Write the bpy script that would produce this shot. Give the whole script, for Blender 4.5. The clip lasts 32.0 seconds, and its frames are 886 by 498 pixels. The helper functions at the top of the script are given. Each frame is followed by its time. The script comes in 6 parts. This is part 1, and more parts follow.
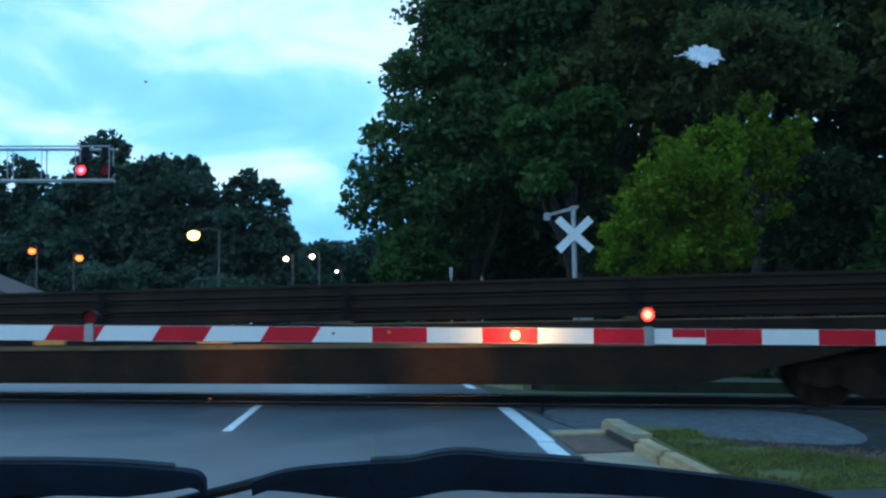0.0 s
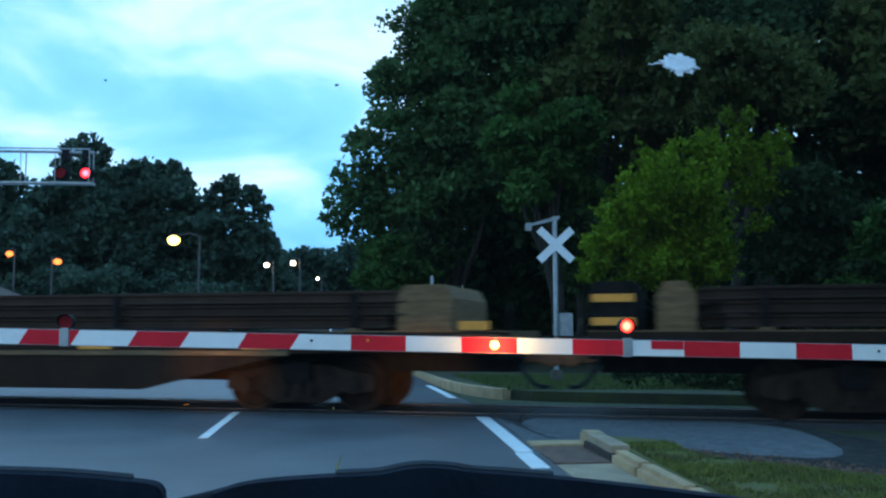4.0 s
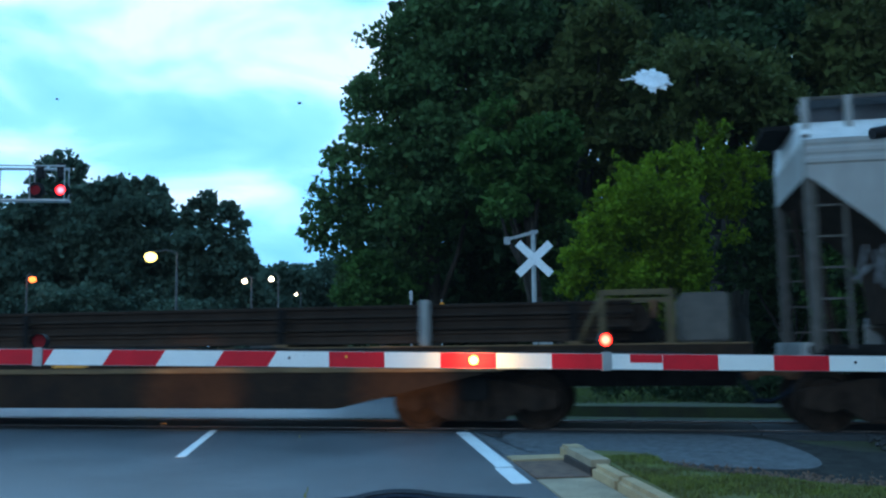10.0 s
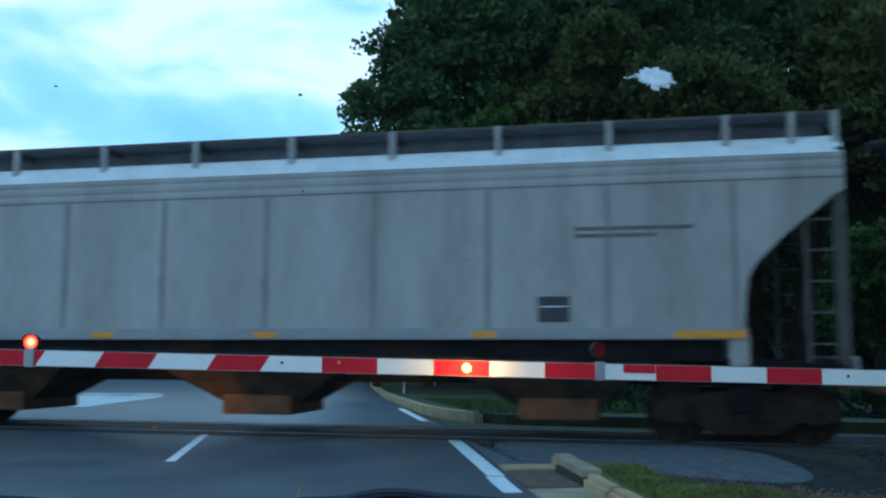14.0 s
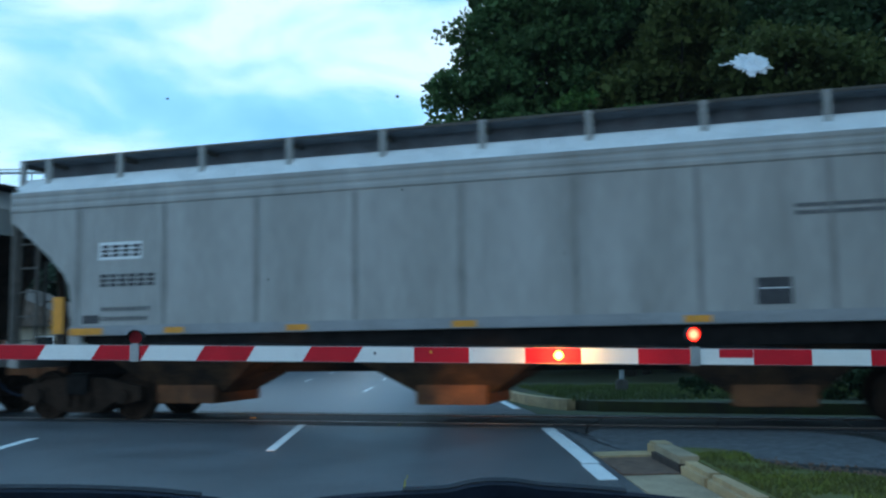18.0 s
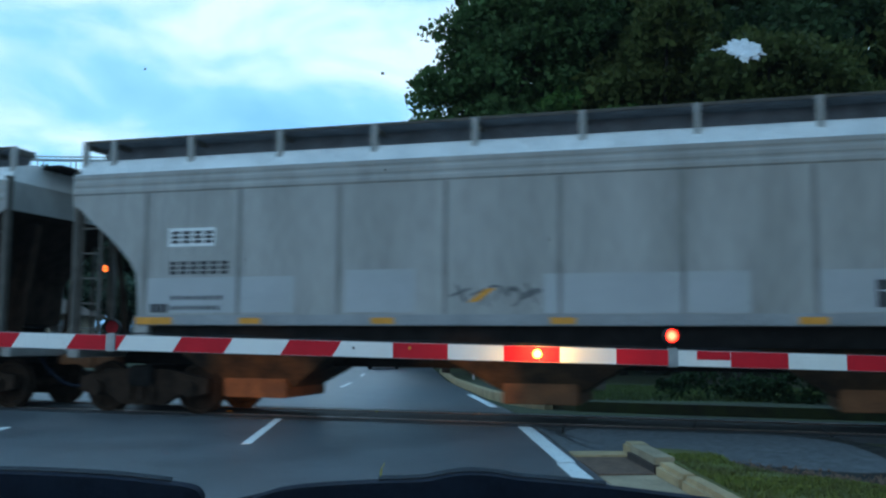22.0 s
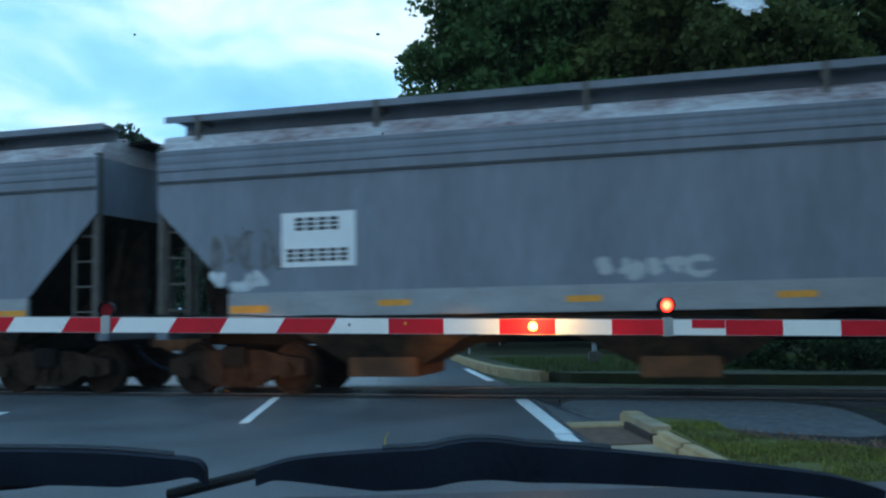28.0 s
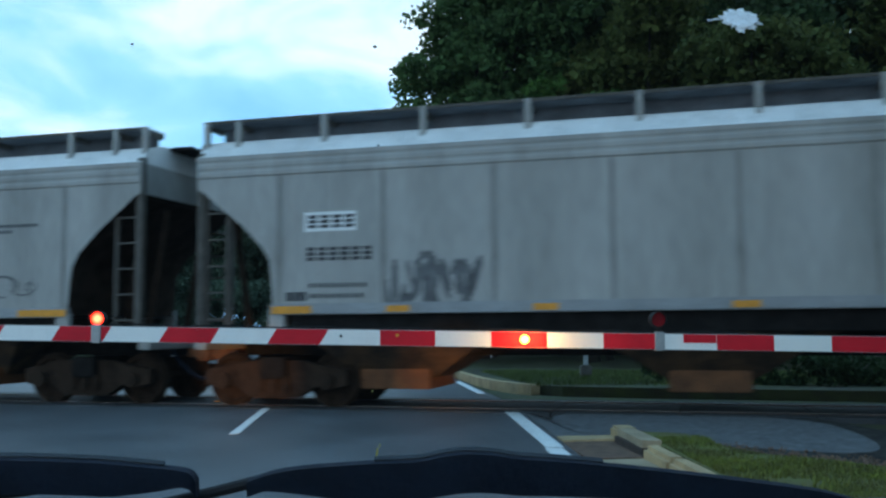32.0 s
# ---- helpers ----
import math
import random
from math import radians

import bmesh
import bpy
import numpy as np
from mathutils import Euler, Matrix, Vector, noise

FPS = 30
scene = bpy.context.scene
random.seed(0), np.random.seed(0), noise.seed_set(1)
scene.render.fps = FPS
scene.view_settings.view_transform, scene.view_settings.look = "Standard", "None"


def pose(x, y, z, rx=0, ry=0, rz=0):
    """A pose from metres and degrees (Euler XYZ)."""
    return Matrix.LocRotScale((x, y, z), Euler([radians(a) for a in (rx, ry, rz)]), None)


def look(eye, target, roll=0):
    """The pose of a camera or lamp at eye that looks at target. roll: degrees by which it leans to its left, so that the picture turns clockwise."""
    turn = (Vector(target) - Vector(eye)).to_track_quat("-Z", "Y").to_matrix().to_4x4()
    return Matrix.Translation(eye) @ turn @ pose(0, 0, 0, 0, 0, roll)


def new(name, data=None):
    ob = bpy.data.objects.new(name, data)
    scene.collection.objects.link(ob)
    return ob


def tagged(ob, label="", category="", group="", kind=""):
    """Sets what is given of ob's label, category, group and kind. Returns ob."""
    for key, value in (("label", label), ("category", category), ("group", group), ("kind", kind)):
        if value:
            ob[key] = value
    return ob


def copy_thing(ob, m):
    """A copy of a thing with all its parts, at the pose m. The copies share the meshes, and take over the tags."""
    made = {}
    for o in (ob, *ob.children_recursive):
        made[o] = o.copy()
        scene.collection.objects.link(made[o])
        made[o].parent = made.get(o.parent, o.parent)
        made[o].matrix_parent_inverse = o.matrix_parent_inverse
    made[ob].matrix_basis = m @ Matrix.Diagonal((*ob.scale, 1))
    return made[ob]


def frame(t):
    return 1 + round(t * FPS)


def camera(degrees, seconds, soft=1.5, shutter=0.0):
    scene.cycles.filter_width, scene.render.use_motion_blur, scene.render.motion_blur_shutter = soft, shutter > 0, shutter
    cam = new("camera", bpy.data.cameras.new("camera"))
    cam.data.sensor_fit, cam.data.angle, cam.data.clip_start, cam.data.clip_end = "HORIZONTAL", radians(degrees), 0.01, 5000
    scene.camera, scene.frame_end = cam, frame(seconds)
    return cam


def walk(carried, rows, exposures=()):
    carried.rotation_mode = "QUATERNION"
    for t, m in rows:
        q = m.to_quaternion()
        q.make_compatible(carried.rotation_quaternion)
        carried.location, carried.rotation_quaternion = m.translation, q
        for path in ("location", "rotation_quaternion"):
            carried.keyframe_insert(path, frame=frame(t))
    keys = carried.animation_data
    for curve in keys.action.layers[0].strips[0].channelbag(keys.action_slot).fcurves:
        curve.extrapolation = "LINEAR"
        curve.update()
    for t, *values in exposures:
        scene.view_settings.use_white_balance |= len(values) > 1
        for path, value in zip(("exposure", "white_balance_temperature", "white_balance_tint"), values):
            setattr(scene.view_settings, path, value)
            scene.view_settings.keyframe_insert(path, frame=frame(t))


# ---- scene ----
LENS = 50.83
cam = camera(LENS, 32.0, soft=2.3, shutter=0.4)


def eye(x, y, z, yaw, pitch, roll):
    """A camera pose: metres, then degrees to the left, upwards and about the view."""
    return pose(x, y, z, 90 + pitch, 0, yaw) @ pose(0, 0, 0, 0, 0, roll)


PATH = [
    (0, -0.0122, -0.0374, 1.2461, -3.929, 4.537, -0.863),
    (0.5, -0.0089, -0.0378, 1.2538, -2.639, 3.717, -1.064),
    (1, -0.0083, -0.0489, 1.2584, -2.808, 5.063, -0.958),
    (1.5, -0.0022, -0.0483, 1.2670, -2.842, 5.101, -1.677),
    (2, 0.0014, -0.0329, 1.2567, -4.346, 5.382, -0.586),
    (2.5, -0.0028, -0.0378, 1.2524, -4.188, 5.239, -0.633),
    (4.5, -0.0002, -0.0051, 1.2465, -5.834, 4.883, 0.131),
    (5, 0.0061, 0.0108, 1.2487, -6.993, 4.271, -0.198),
    (5.5, 0.0072, 0.0019, 1.2492, -7.154, 4.389, -0.574),
    (6, 0.0116, 0.0072, 1.2537, -7.460, 4.496, -1.074),
    (6.5, 0.0138, 0.0163, 1.2539, -7.612, 4.490, -0.815),
    (7, 0.0110, 0.0083, 1.2511, -7.567, 4.684, -0.417),
    (7.5, 0.0094, 0.0103, 1.2472, -7.933, 4.963, -0.142),
    (8, 0.0083, 0.0044, 1.2465, -8.086, 5.757, 0.024),
    (8.5, 0.0112, 0.0042, 1.2529, -7.756, 5.816, -0.717),
    (9, 0.0153, 0.0115, 1.2600, -7.413, 5.870, -1.406),
    (9.5, 0.0105, 0.0028, 1.2533, -7.589, 5.909, -0.793),
    (10, 0.0073, -0.0026, 1.2543, -6.369, 5.938, -0.712),
    (10.5, 0.0037, -0.0074, 1.2514, -6.248, 5.858, -0.634),
    (11, 0.0054, -0.0040, 1.2527, -6.367, 5.681, -0.787),
    (11.5, 0.0056, -0.0063, 1.2521, -6.491, 5.614, -0.636),
    (12, 0.0078, -0.0005, 1.2548, -6.145, 5.775, -0.883),
    (12.5, 0.0065, -0.0037, 1.2545, -6.444, 6.027, -0.870),
    (13, 0.0043, -0.0044, 1.2505, -6.272, 6.023, -0.656),
    (13.5, 0.0034, 0.0013, 1.2478, -6.442, 6.031, -0.527),
    (14, 0.0047, 0.0033, 1.2467, -6.711, 6.441, 0.192),
    (14.5, 0.0024, 0.0003, 1.2450, -6.712, 6.244, 0.305),
    (16.5, 0.0126, 0.0089, 1.2607, -6.737, 5.467, -2.268),
    (17, 0.0099, 0.0081, 1.2554, -5.531, 5.213, -1.197),
    (17.5, 0.0008, -0.0001, 1.2459, -1.241, 5.263, 0.335),
    (18, -0.0034, -0.0083, 1.2496, -1.314, 5.761, -0.855),
    (18.5, -0.0021, -0.0054, 1.2515, -2.409, 5.267, -1.333),
    (19, -0.0035, -0.0122, 1.2543, -2.212, 5.899, -1.875),
    (19.5, 0.0062, 0.0066, 1.2598, -3.445, 6.836, -1.539),
    (20, -0.0017, -0.0012, 1.2470, -2.779, 6.043, -0.146),
    (20.5, -0.0019, 0.0041, 1.2460, -3.488, 5.699, 0.127),
    (21, -0.0032, -0.0025, 1.2449, -2.908, 6.009, 0.165),
    (21.5, -0.0059, -0.0039, 1.2426, -2.458, 6.046, 0.386),
    (22, -0.0041, 0.0071, 1.2414, -2.487, 5.601, 0.347),
    (22.5, -0.0038, 0.0103, 1.2432, -3.375, 5.294, -0.091),
    (23, -0.0051, 0.0141, 1.2371, -3.241, 4.786, 0.138),
    (23.5, -0.0084, 0.0192, 1.2358, -3.501, 5.157, -0.201),
    (24, -0.0088, 0.0033, 1.2421, -2.170, 4.196, -1.719),
    (24.5, -0.0105, 0.0074, 1.2377, -3.002, 4.397, -1.539),
    (25, -0.0129, 0.0138, 1.2338, -2.260, 4.776, -0.953),
    (25.5, -0.0114, 0.0141, 1.2348, -2.222, 4.545, -1.075),
    (27.5, -0.0136, 0.0087, 1.2302, -3.032, 4.499, -0.727),
    (28, -0.0086, 0.0169, 1.2348, -2.907, 4.105, -0.974),
    (28.5, -0.0067, 0.0174, 1.2372, -2.803, 3.847, -1.051),
    (29, -0.0015, 0.0107, 1.2363, -2.685, 3.891, -0.913),
    (29.5, -0.0014, 0.0073, 1.2458, -2.642, 3.715, -1.163),
    (30, -0.0061, 0.0118, 1.2387, -2.932, 3.564, -1.054),
    (30.5, -0.0025, 0.0134, 1.2314, -2.870, 3.690, -0.841),
    (31, -0.0077, 0.0140, 1.2358, -3.027, 3.666, -0.896),
    (31.5, -0.0091, 0.0109, 1.2361, -3.132, 3.754, -0.753),
    (32, -0.0100, 0.0155, 1.2347, -3.385, 4.848, -0.432),
]
TINT = [(0.0, 0.14, 5900, 10), (2.5, 0.11, 5900, 10), (5.0, 0.15, 5850, 10), (7.0, 0.22, 5850, 10), (10.0, 0.27, 5900, 10), (12.0, 0.10, 6000, 10), (17.0, 0.07, 6400, 11), (21.0, 0.04, 6500, 11), (25.0, 0.09, 6950, 12), (28.0, 0.12, 6650, 11), (31.0, 0.12, 6900, 12), (32.0, 0.13, 6900, 12)]
walk(cam, [(row[0], eye(*row[1:])) for row in PATH], TINT)

# ---- sky and light ----
world = bpy.data.worlds.new("dusk_sky")
scene.world = world
world.use_nodes = True
wt = world.node_tree
wt.nodes.clear()
w_out = wt.nodes.new("ShaderNodeOutputWorld")
w_bg = wt.nodes.new("ShaderNodeBackground")
w_sky = wt.nodes.new("ShaderNodeTexSky")
w_sky.sky_type = "NISHITA"
w_sky.sun_disc = False
w_sky.sun_elevation = radians(4)
w_sky.sun_rotation = radians(200)
w_sky.ozone_density = 4.0
w_co = wt.nodes.new("ShaderNodeTexCoord")
w_map = wt.nodes.new("ShaderNodeMapping")
w_map.inputs["Rotation"].default_value = (0.10, 0.16, 0.35)
w_map.inputs["Scale"].default_value = (2.6, 2.6, 6.5)
w_n1 = wt.nodes.new("ShaderNodeTexNoise")
w_n1.inputs["Scale"].default_value = 1.9
w_n1.inputs["Detail"].default_value = 7
w_n1.inputs["Roughness"].default_value = 0.48
w_n1.inputs["Distortion"].default_value = 0.4
w_ramp = wt.nodes.new("ShaderNodeValToRGB")
w_ramp.color_ramp.elements[0].position = 0.30
w_ramp.color_ramp.elements[0].color = (0.16, 0.46, 0.88, 1)
w_ramp.color_ramp.elements[1].position = 0.68
w_ramp.color_ramp.elements[1].color = (0.68, 0.90, 1.04, 1)
w_mid = w_ramp.color_ramp.elements.new(0.48)
w_mid.color = (0.27, 0.62, 0.97, 1)
w_sep = wt.nodes.new("ShaderNodeSeparateXYZ")
w_up = wt.nodes.new("ShaderNodeMapRange")
w_up.inputs["From Min"].default_value = -0.02
w_up.inputs["From Max"].default_value = 0.30
w_up.inputs["To Min"].default_value = -0.14
w_up.inputs["To Max"].default_value = 0.10
w_add = wt.nodes.new("ShaderNodeMath")
w_mix = wt.nodes.new("ShaderNodeMixRGB")
w_mix.blend_type = "ADD"
w_mix.inputs["Fac"].default_value = 0.06
wl = wt.links.new
wl(w_co.outputs["Generated"], w_map.inputs["Vector"])
wl(w_map.outputs["Vector"], w_n1.inputs["Vector"])
wl(w_co.outputs["Generated"], w_sep.inputs["Vector"])
wl(w_sep.outputs["Z"], w_up.inputs["Value"])
w_zen = wt.nodes.new("ShaderNodeMapRange")
w_zen.inputs["From Min"].default_value = 0.40
w_zen.inputs["From Max"].default_value = 0.85
w_zen.inputs["To Min"].default_value = 0.0
w_zen.inputs["To Max"].default_value = -0.20
w_sum = wt.nodes.new("ShaderNodeMath")
wl(w_sep.outputs["Z"], w_zen.inputs["Value"])
wl(w_zen.outputs["Result"], w_sum.inputs[0])
wl(w_n1.outputs["Fac"], w_sum.inputs[1])
wl(w_sum.outputs["Value"], w_add.inputs[0])
wl(w_up.outputs["Result"], w_add.inputs[1])
wl(w_add.outputs["Value"], w_ramp.inputs["Fac"])
wl(w_ramp.outputs["Color"], w_mix.inputs["Color1"])
wl(w_sky.outputs["Color"], w_mix.inputs["Color2"])
wl(w_mix.outputs["Color"], w_bg.inputs["Color"])
w_bg.inputs["Strength"].default_value = 1.17
wl(w_bg.outputs["Background"], w_out.inputs["Surface"])


def spot(name, eye_at, target, energy, size, blend, colour, radius=0.06):
    lamp = bpy.data.lights.new(name, "SPOT")
    lamp.energy, lamp.spot_size, lamp.spot_blend, lamp.color, lamp.shadow_soft_size = energy, radians(size), blend, colour, radius
    ob = new(name, lamp)
    ob.matrix_world = look(eye_at, target)
    return ob


# the waiting van's own dipped headlights
spot("headlight_beam", (-1.0, 1.82, 0.50), (-2.2, 14.7, 0.55), 4200, 9.0, 1.0, (1.0, 0.50, 0.15))
spot("headlight_beam", (0.45, 1.82, 0.50), (0.95, 13.7, 0.55), 4200, 9.0, 1.0, (1.0, 0.50, 0.15))

# ---- materials ----


def mat(name, colour, rough=0.7, metal=0.0, vary=0.25, scale=4.0, bump=0.0, bump_scale=40.0, second=None, stretch=(1, 1, 1), spec=0.5, islands=False, objects=False, thin=0.0):
    """A surface with its base colour broken up at two scales, and fine relief."""
    m = bpy.data.materials.new(name)
    m.use_nodes = True
    nt = m.node_tree
    b = nt.nodes["Principled BSDF"]
    b.inputs["Roughness"].default_value, b.inputs["Metallic"].default_value = rough, metal
    b.inputs["Specular IOR Level"].default_value = spec
    co = nt.nodes.new("ShaderNodeTexCoord")
    mp = nt.nodes.new("ShaderNodeMapping")
    mp.inputs["Scale"].default_value = stretch
    nt.links.new(co.outputs["Object"], mp.inputs["Vector"])
    big, fine = nt.nodes.new("ShaderNodeTexNoise"), nt.nodes.new("ShaderNodeTexNoise")
    big.inputs["Scale"].default_value, big.inputs["Detail"].default_value = scale, 6
    fine.inputs["Scale"].default_value, fine.inputs["Detail"].default_value = scale * 9, 4
    for n in (big, fine):
        nt.links.new(mp.outputs["Vector"], n.inputs["Vector"])
    mean = nt.nodes.new("ShaderNodeMixRGB")
    mean.inputs["Fac"].default_value = 0.35
    nt.links.new(big.outputs["Fac"], mean.inputs["Color1"])
    nt.links.new(fine.outputs["Fac"], mean.inputs["Color2"])
    ramp = nt.nodes.new("ShaderNodeValToRGB")
    dark = second or tuple(c * (1 - vary) for c in colour)
    light = tuple(min(1, c * (1 + vary * 0.6)) for c in colour)
    ramp.color_ramp.elements[0].position, ramp.color_ramp.elements[1].position = 0.36, 0.64
    ramp.color_ramp.elements[0].color, ramp.color_ramp.elements[1].color = (*dark, 1), (*light, 1)
    nt.links.new(mean.outputs["Color"], ramp.inputs["Fac"])
    last = ramp.outputs["Color"]
    if islands or objects:
        if islands:
            src = nt.nodes.new("ShaderNodeNewGeometry").outputs["Random Per Island"]
        else:
            src = nt.nodes.new("ShaderNodeObjectInfo").outputs["Random"]
        hsv, rng = nt.nodes.new("ShaderNodeHueSaturation"), nt.nodes.new("ShaderNodeMapRange")
        rng.inputs["To Min"].default_value, rng.inputs["To Max"].default_value = 0.7, 1.3
        nt.links.new(src, rng.inputs["Value"])
        nt.links.new(rng.outputs["Result"], hsv.inputs["Value"])
        nt.links.new(last, hsv.inputs["Color"])
        last = hsv.outputs["Color"]
    nt.links.new(last, b.inputs["Base Color"])
    if thin:
        tl, mx = nt.nodes.new("ShaderNodeBsdfTranslucent"), nt.nodes.new("ShaderNodeMixShader")
        mx.inputs["Fac"].default_value = thin
        nt.links.new(last, tl.inputs["Color"])
        nt.links.new(b.outputs["BSDF"], mx.inputs[1])
        nt.links.new(tl.outputs["BSDF"], mx.inputs[2])
        nt.links.new(mx.outputs["Shader"], nt.nodes["Material Output"].inputs["Surface"])
    if bump:
        bn = nt.nodes.new("ShaderNodeTexNoise")
        bn.inputs["Scale"].default_value, bn.inputs["Detail"].default_value = bump_scale, 5
        nt.links.new(mp.outputs["Vector"], bn.inputs["Vector"])
        bp = nt.nodes.new("ShaderNodeBump")
        bp.inputs["Strength"].default_value, bp.inputs["Distance"].default_value = bump, 0.02
        nt.links.new(bn.outputs["Fac"], bp.inputs["Height"])
        nt.links.new(bp.outputs["Normal"], b.inputs["Normal"])
    return m


def glow(name, colour, strength, rim=None, radius=0.0):
    """A light-giving surface; with a rim colour it fades from the middle outwards."""
    m = bpy.data.materials.new(name)
    m.use_nodes = True
    nt = m.node_tree
    nt.nodes.clear()
    out, em = nt.nodes.new("ShaderNodeOutputMaterial"), nt.nodes.new("ShaderNodeEmission")
    em.inputs["Color"].default_value, em.inputs["Strength"].default_value = (*colour, 1), strength
    nt.links.new(em.outputs["Emission"], out.inputs["Surface"])
    if radius:
        co, ln = nt.nodes.new("ShaderNodeTexCoord"), nt.nodes.new("ShaderNodeVectorMath")
        ln.operation = "LENGTH"
        mr = nt.nodes.new("ShaderNodeMapRange")
        mr.interpolation_type = "SMOOTHSTEP"
        mr.inputs["From Min"].default_value, mr.inputs["From Max"].default_value = radius * 0.15, radius
        mr.inputs["To Min"].default_value, mr.inputs["To Max"].default_value = strength, rim
        nt.links.new(co.outputs["Object"], ln.inputs[0])
        nt.links.new(ln.outputs["Value"], mr.inputs["Value"])
        nt.links.new(mr.outputs["Result"], em.inputs["Strength"])
    return m


ASPHALT = mat("asphalt", (0.122, 0.128, 0.136), 0.34, vary=0.3, scale=0.7, bump=0.35, bump_scale=160)
ROAD_PAINT = mat("road_paint", (0.78, 0.78, 0.76), 0.6, vary=0.12, scale=6, bump=0.1)
CONCRETE = mat("concrete", (0.44, 0.31, 0.165), 0.85, vary=0.3, scale=3, bump=0.3)
GUTTER = mat("stained_gutter_concrete", (0.36, 0.275, 0.175), 0.85, vary=0.3, scale=2, bump=0.25)
PALE_CONCRETE = mat("pale_concrete", (0.62, 0.61, 0.59), 0.85, vary=0.2, scale=1.5, bump=0.2)
DIRT = mat("gravelly_dirt", (0.045, 0.042, 0.037), 0.95, spec=0.1, vary=0.45, scale=6, bump=0.8, bump_scale=50)
DARK_HOLE = mat("inlet_shadow", (0.05, 0.035, 0.028), 0.9, vary=0.4, scale=6)
BRICKED = mat("rusty_inlet", (0.15, 0.085, 0.055), 0.85, vary=0.4, scale=7, bump=0.4)
TURF = mat("worn_turf", (0.090, 0.105, 0.018), 0.95, vary=0.4, scale=1.6, bump=0.6, bump_scale=30, second=(0.095, 0.076, 0.024))
PANEL = mat("worn_rubber_panel", (0.030, 0.032, 0.035), 0.7, vary=0.3, scale=5, bump=0.2)
SOIL = mat("soil_and_grass", (0.044, 0.056, 0.012), 0.95, vary=0.5, scale=0.5, bump=0.6, bump_scale=25, second=(0.034, 0.028, 0.019))
GRAVEL = mat("gravel", (0.115, 0.118, 0.122), 0.95, vary=0.4, scale=9, bump=0.8, bump_scale=60)
BALLAST = mat("ballast", (0.036, 0.036, 0.036), 0.95, vary=0.5, scale=14, bump=0.9, bump_scale=60, islands=True)
FAR_GRASS = mat("long_grass_blade", (0.062, 0.090, 0.010), 0.8, vary=0.4, scale=2, islands=True)
GRASS = mat("grass_blade", (0.118, 0.140, 0.014), 0.8, vary=0.45, scale=1.3, second=(0.085, 0.080, 0.026), islands=True)
RUST_RAIL = mat("rail_steel", (0.10, 0.06, 0.045), 0.65, 0.3, vary=0.4, scale=5, bump=0.2)
RAIL_HEAD = mat("polished_rail_head", (0.42, 0.42, 0.42), 0.3, 0.9, vary=0.1)
TIE = mat("creosoted_timber", (0.07, 0.05, 0.038), 0.9, vary=0.4, scale=4, bump=0.5, stretch=(1, 6, 6))
WHITE_TAPE = mat("white_reflective_sheeting", (0.80, 0.80, 0.78), 0.45, vary=0.06, scale=5)
RED_TAPE = mat("red_reflective_sheeting", (0.64, 0.012, 0.026), 0.6, spec=0.2, vary=0.12, scale=5)
GALV = mat("galvanised_steel", (0.36, 0.38, 0.39), 0.5, 0.5, vary=0.2, scale=8)
BLACK_METAL = mat("black_painted_metal", (0.014, 0.014, 0.016), 0.7, spec=0.15, vary=0.3, scale=10)
DARK_RED = mat("unlit_red_lens", (0.22, 0.005, 0.010), 0.6, spec=0.15, vary=0.15, scale=20)
HOPPER_GREY = mat("weathered_light_grey_paint", (0.345, 0.335, 0.32), 0.6, vary=0.2, scale=0.9, bump=0.05, stretch=(1.6, 1, 0.35), second=(0.245, 0.236, 0.222))
HOPPER_ROOF = mat("pale_roof_paint", (0.69, 0.69, 0.68), 0.55, vary=0.2, scale=1.4, stretch=(1, 1, 1))
HOPPER_BLUE = mat("dull_blue_grey_paint", (0.160, 0.182, 0.218), 0.6, vary=0.25, scale=0.8, stretch=(1.4, 1, 0.4), bump=0.05)
FADED_ROOF = mat("peeling_red_and_white_paint", (0.46, 0.46, 0.47), 0.65, vary=0.15, scale=1.3, stretch=(0.55, 1, 1.3), second=(0.13, 0.05, 0.05))
SEAM = mat("grimy_side_joint", (0.225, 0.218, 0.206), 0.7, vary=0.3, scale=3, stretch=(1, 1, 0.4))
SILL_BROWN = mat("dark_brown_sill_steel", (0.030, 0.017, 0.010), 0.9, spec=0.08, vary=0.5, scale=1.3, second=(0.016, 0.011, 0.009), bump=0.2)
# both steels go darker than their grime, for the shade under the cars
TRUCK_STEEL = mat("sooty_shaded_brown_steel", (0.032, 0.020, 0.014), 0.9, spec=0.1, vary=0.5, scale=4, bump=0.3)
SOOT = mat("sooty_shaded_underframe_steel", (0.013, 0.0115, 0.011), 0.9, spec=0.1, vary=0.5, scale=5, bump=0.3)
RUST = mat("rusty_brown_steel", (0.16, 0.062, 0.022), 0.8, vary=0.5, scale=3, bump=0.3)
LADDER_GREY = mat("grimy_grey_ladder_paint", (0.088, 0.076, 0.064), 0.7, vary=0.35, scale=6)
YELLOW_TAPE = mat("yellow_reflective_strip", (0.72, 0.28, 0.02), 0.5, vary=0.15, scale=8)
DECAL_WHITE = mat("white_stencil_panel", (0.74, 0.75, 0.75), 0.6, vary=0.08, scale=5)
FADED_INK = mat("faded_stencil_ink", (0.10, 0.10, 0.105), 0.7, vary=0.4, scale=5)
DECAL_BLACK = mat("black_stencil_paint", (0.045, 0.045, 0.05), 0.7, vary=0.3, scale=9)
SPRAY = mat("dark_spray_paint", (0.125, 0.125, 0.13), 0.7, vary=0.4, scale=7)
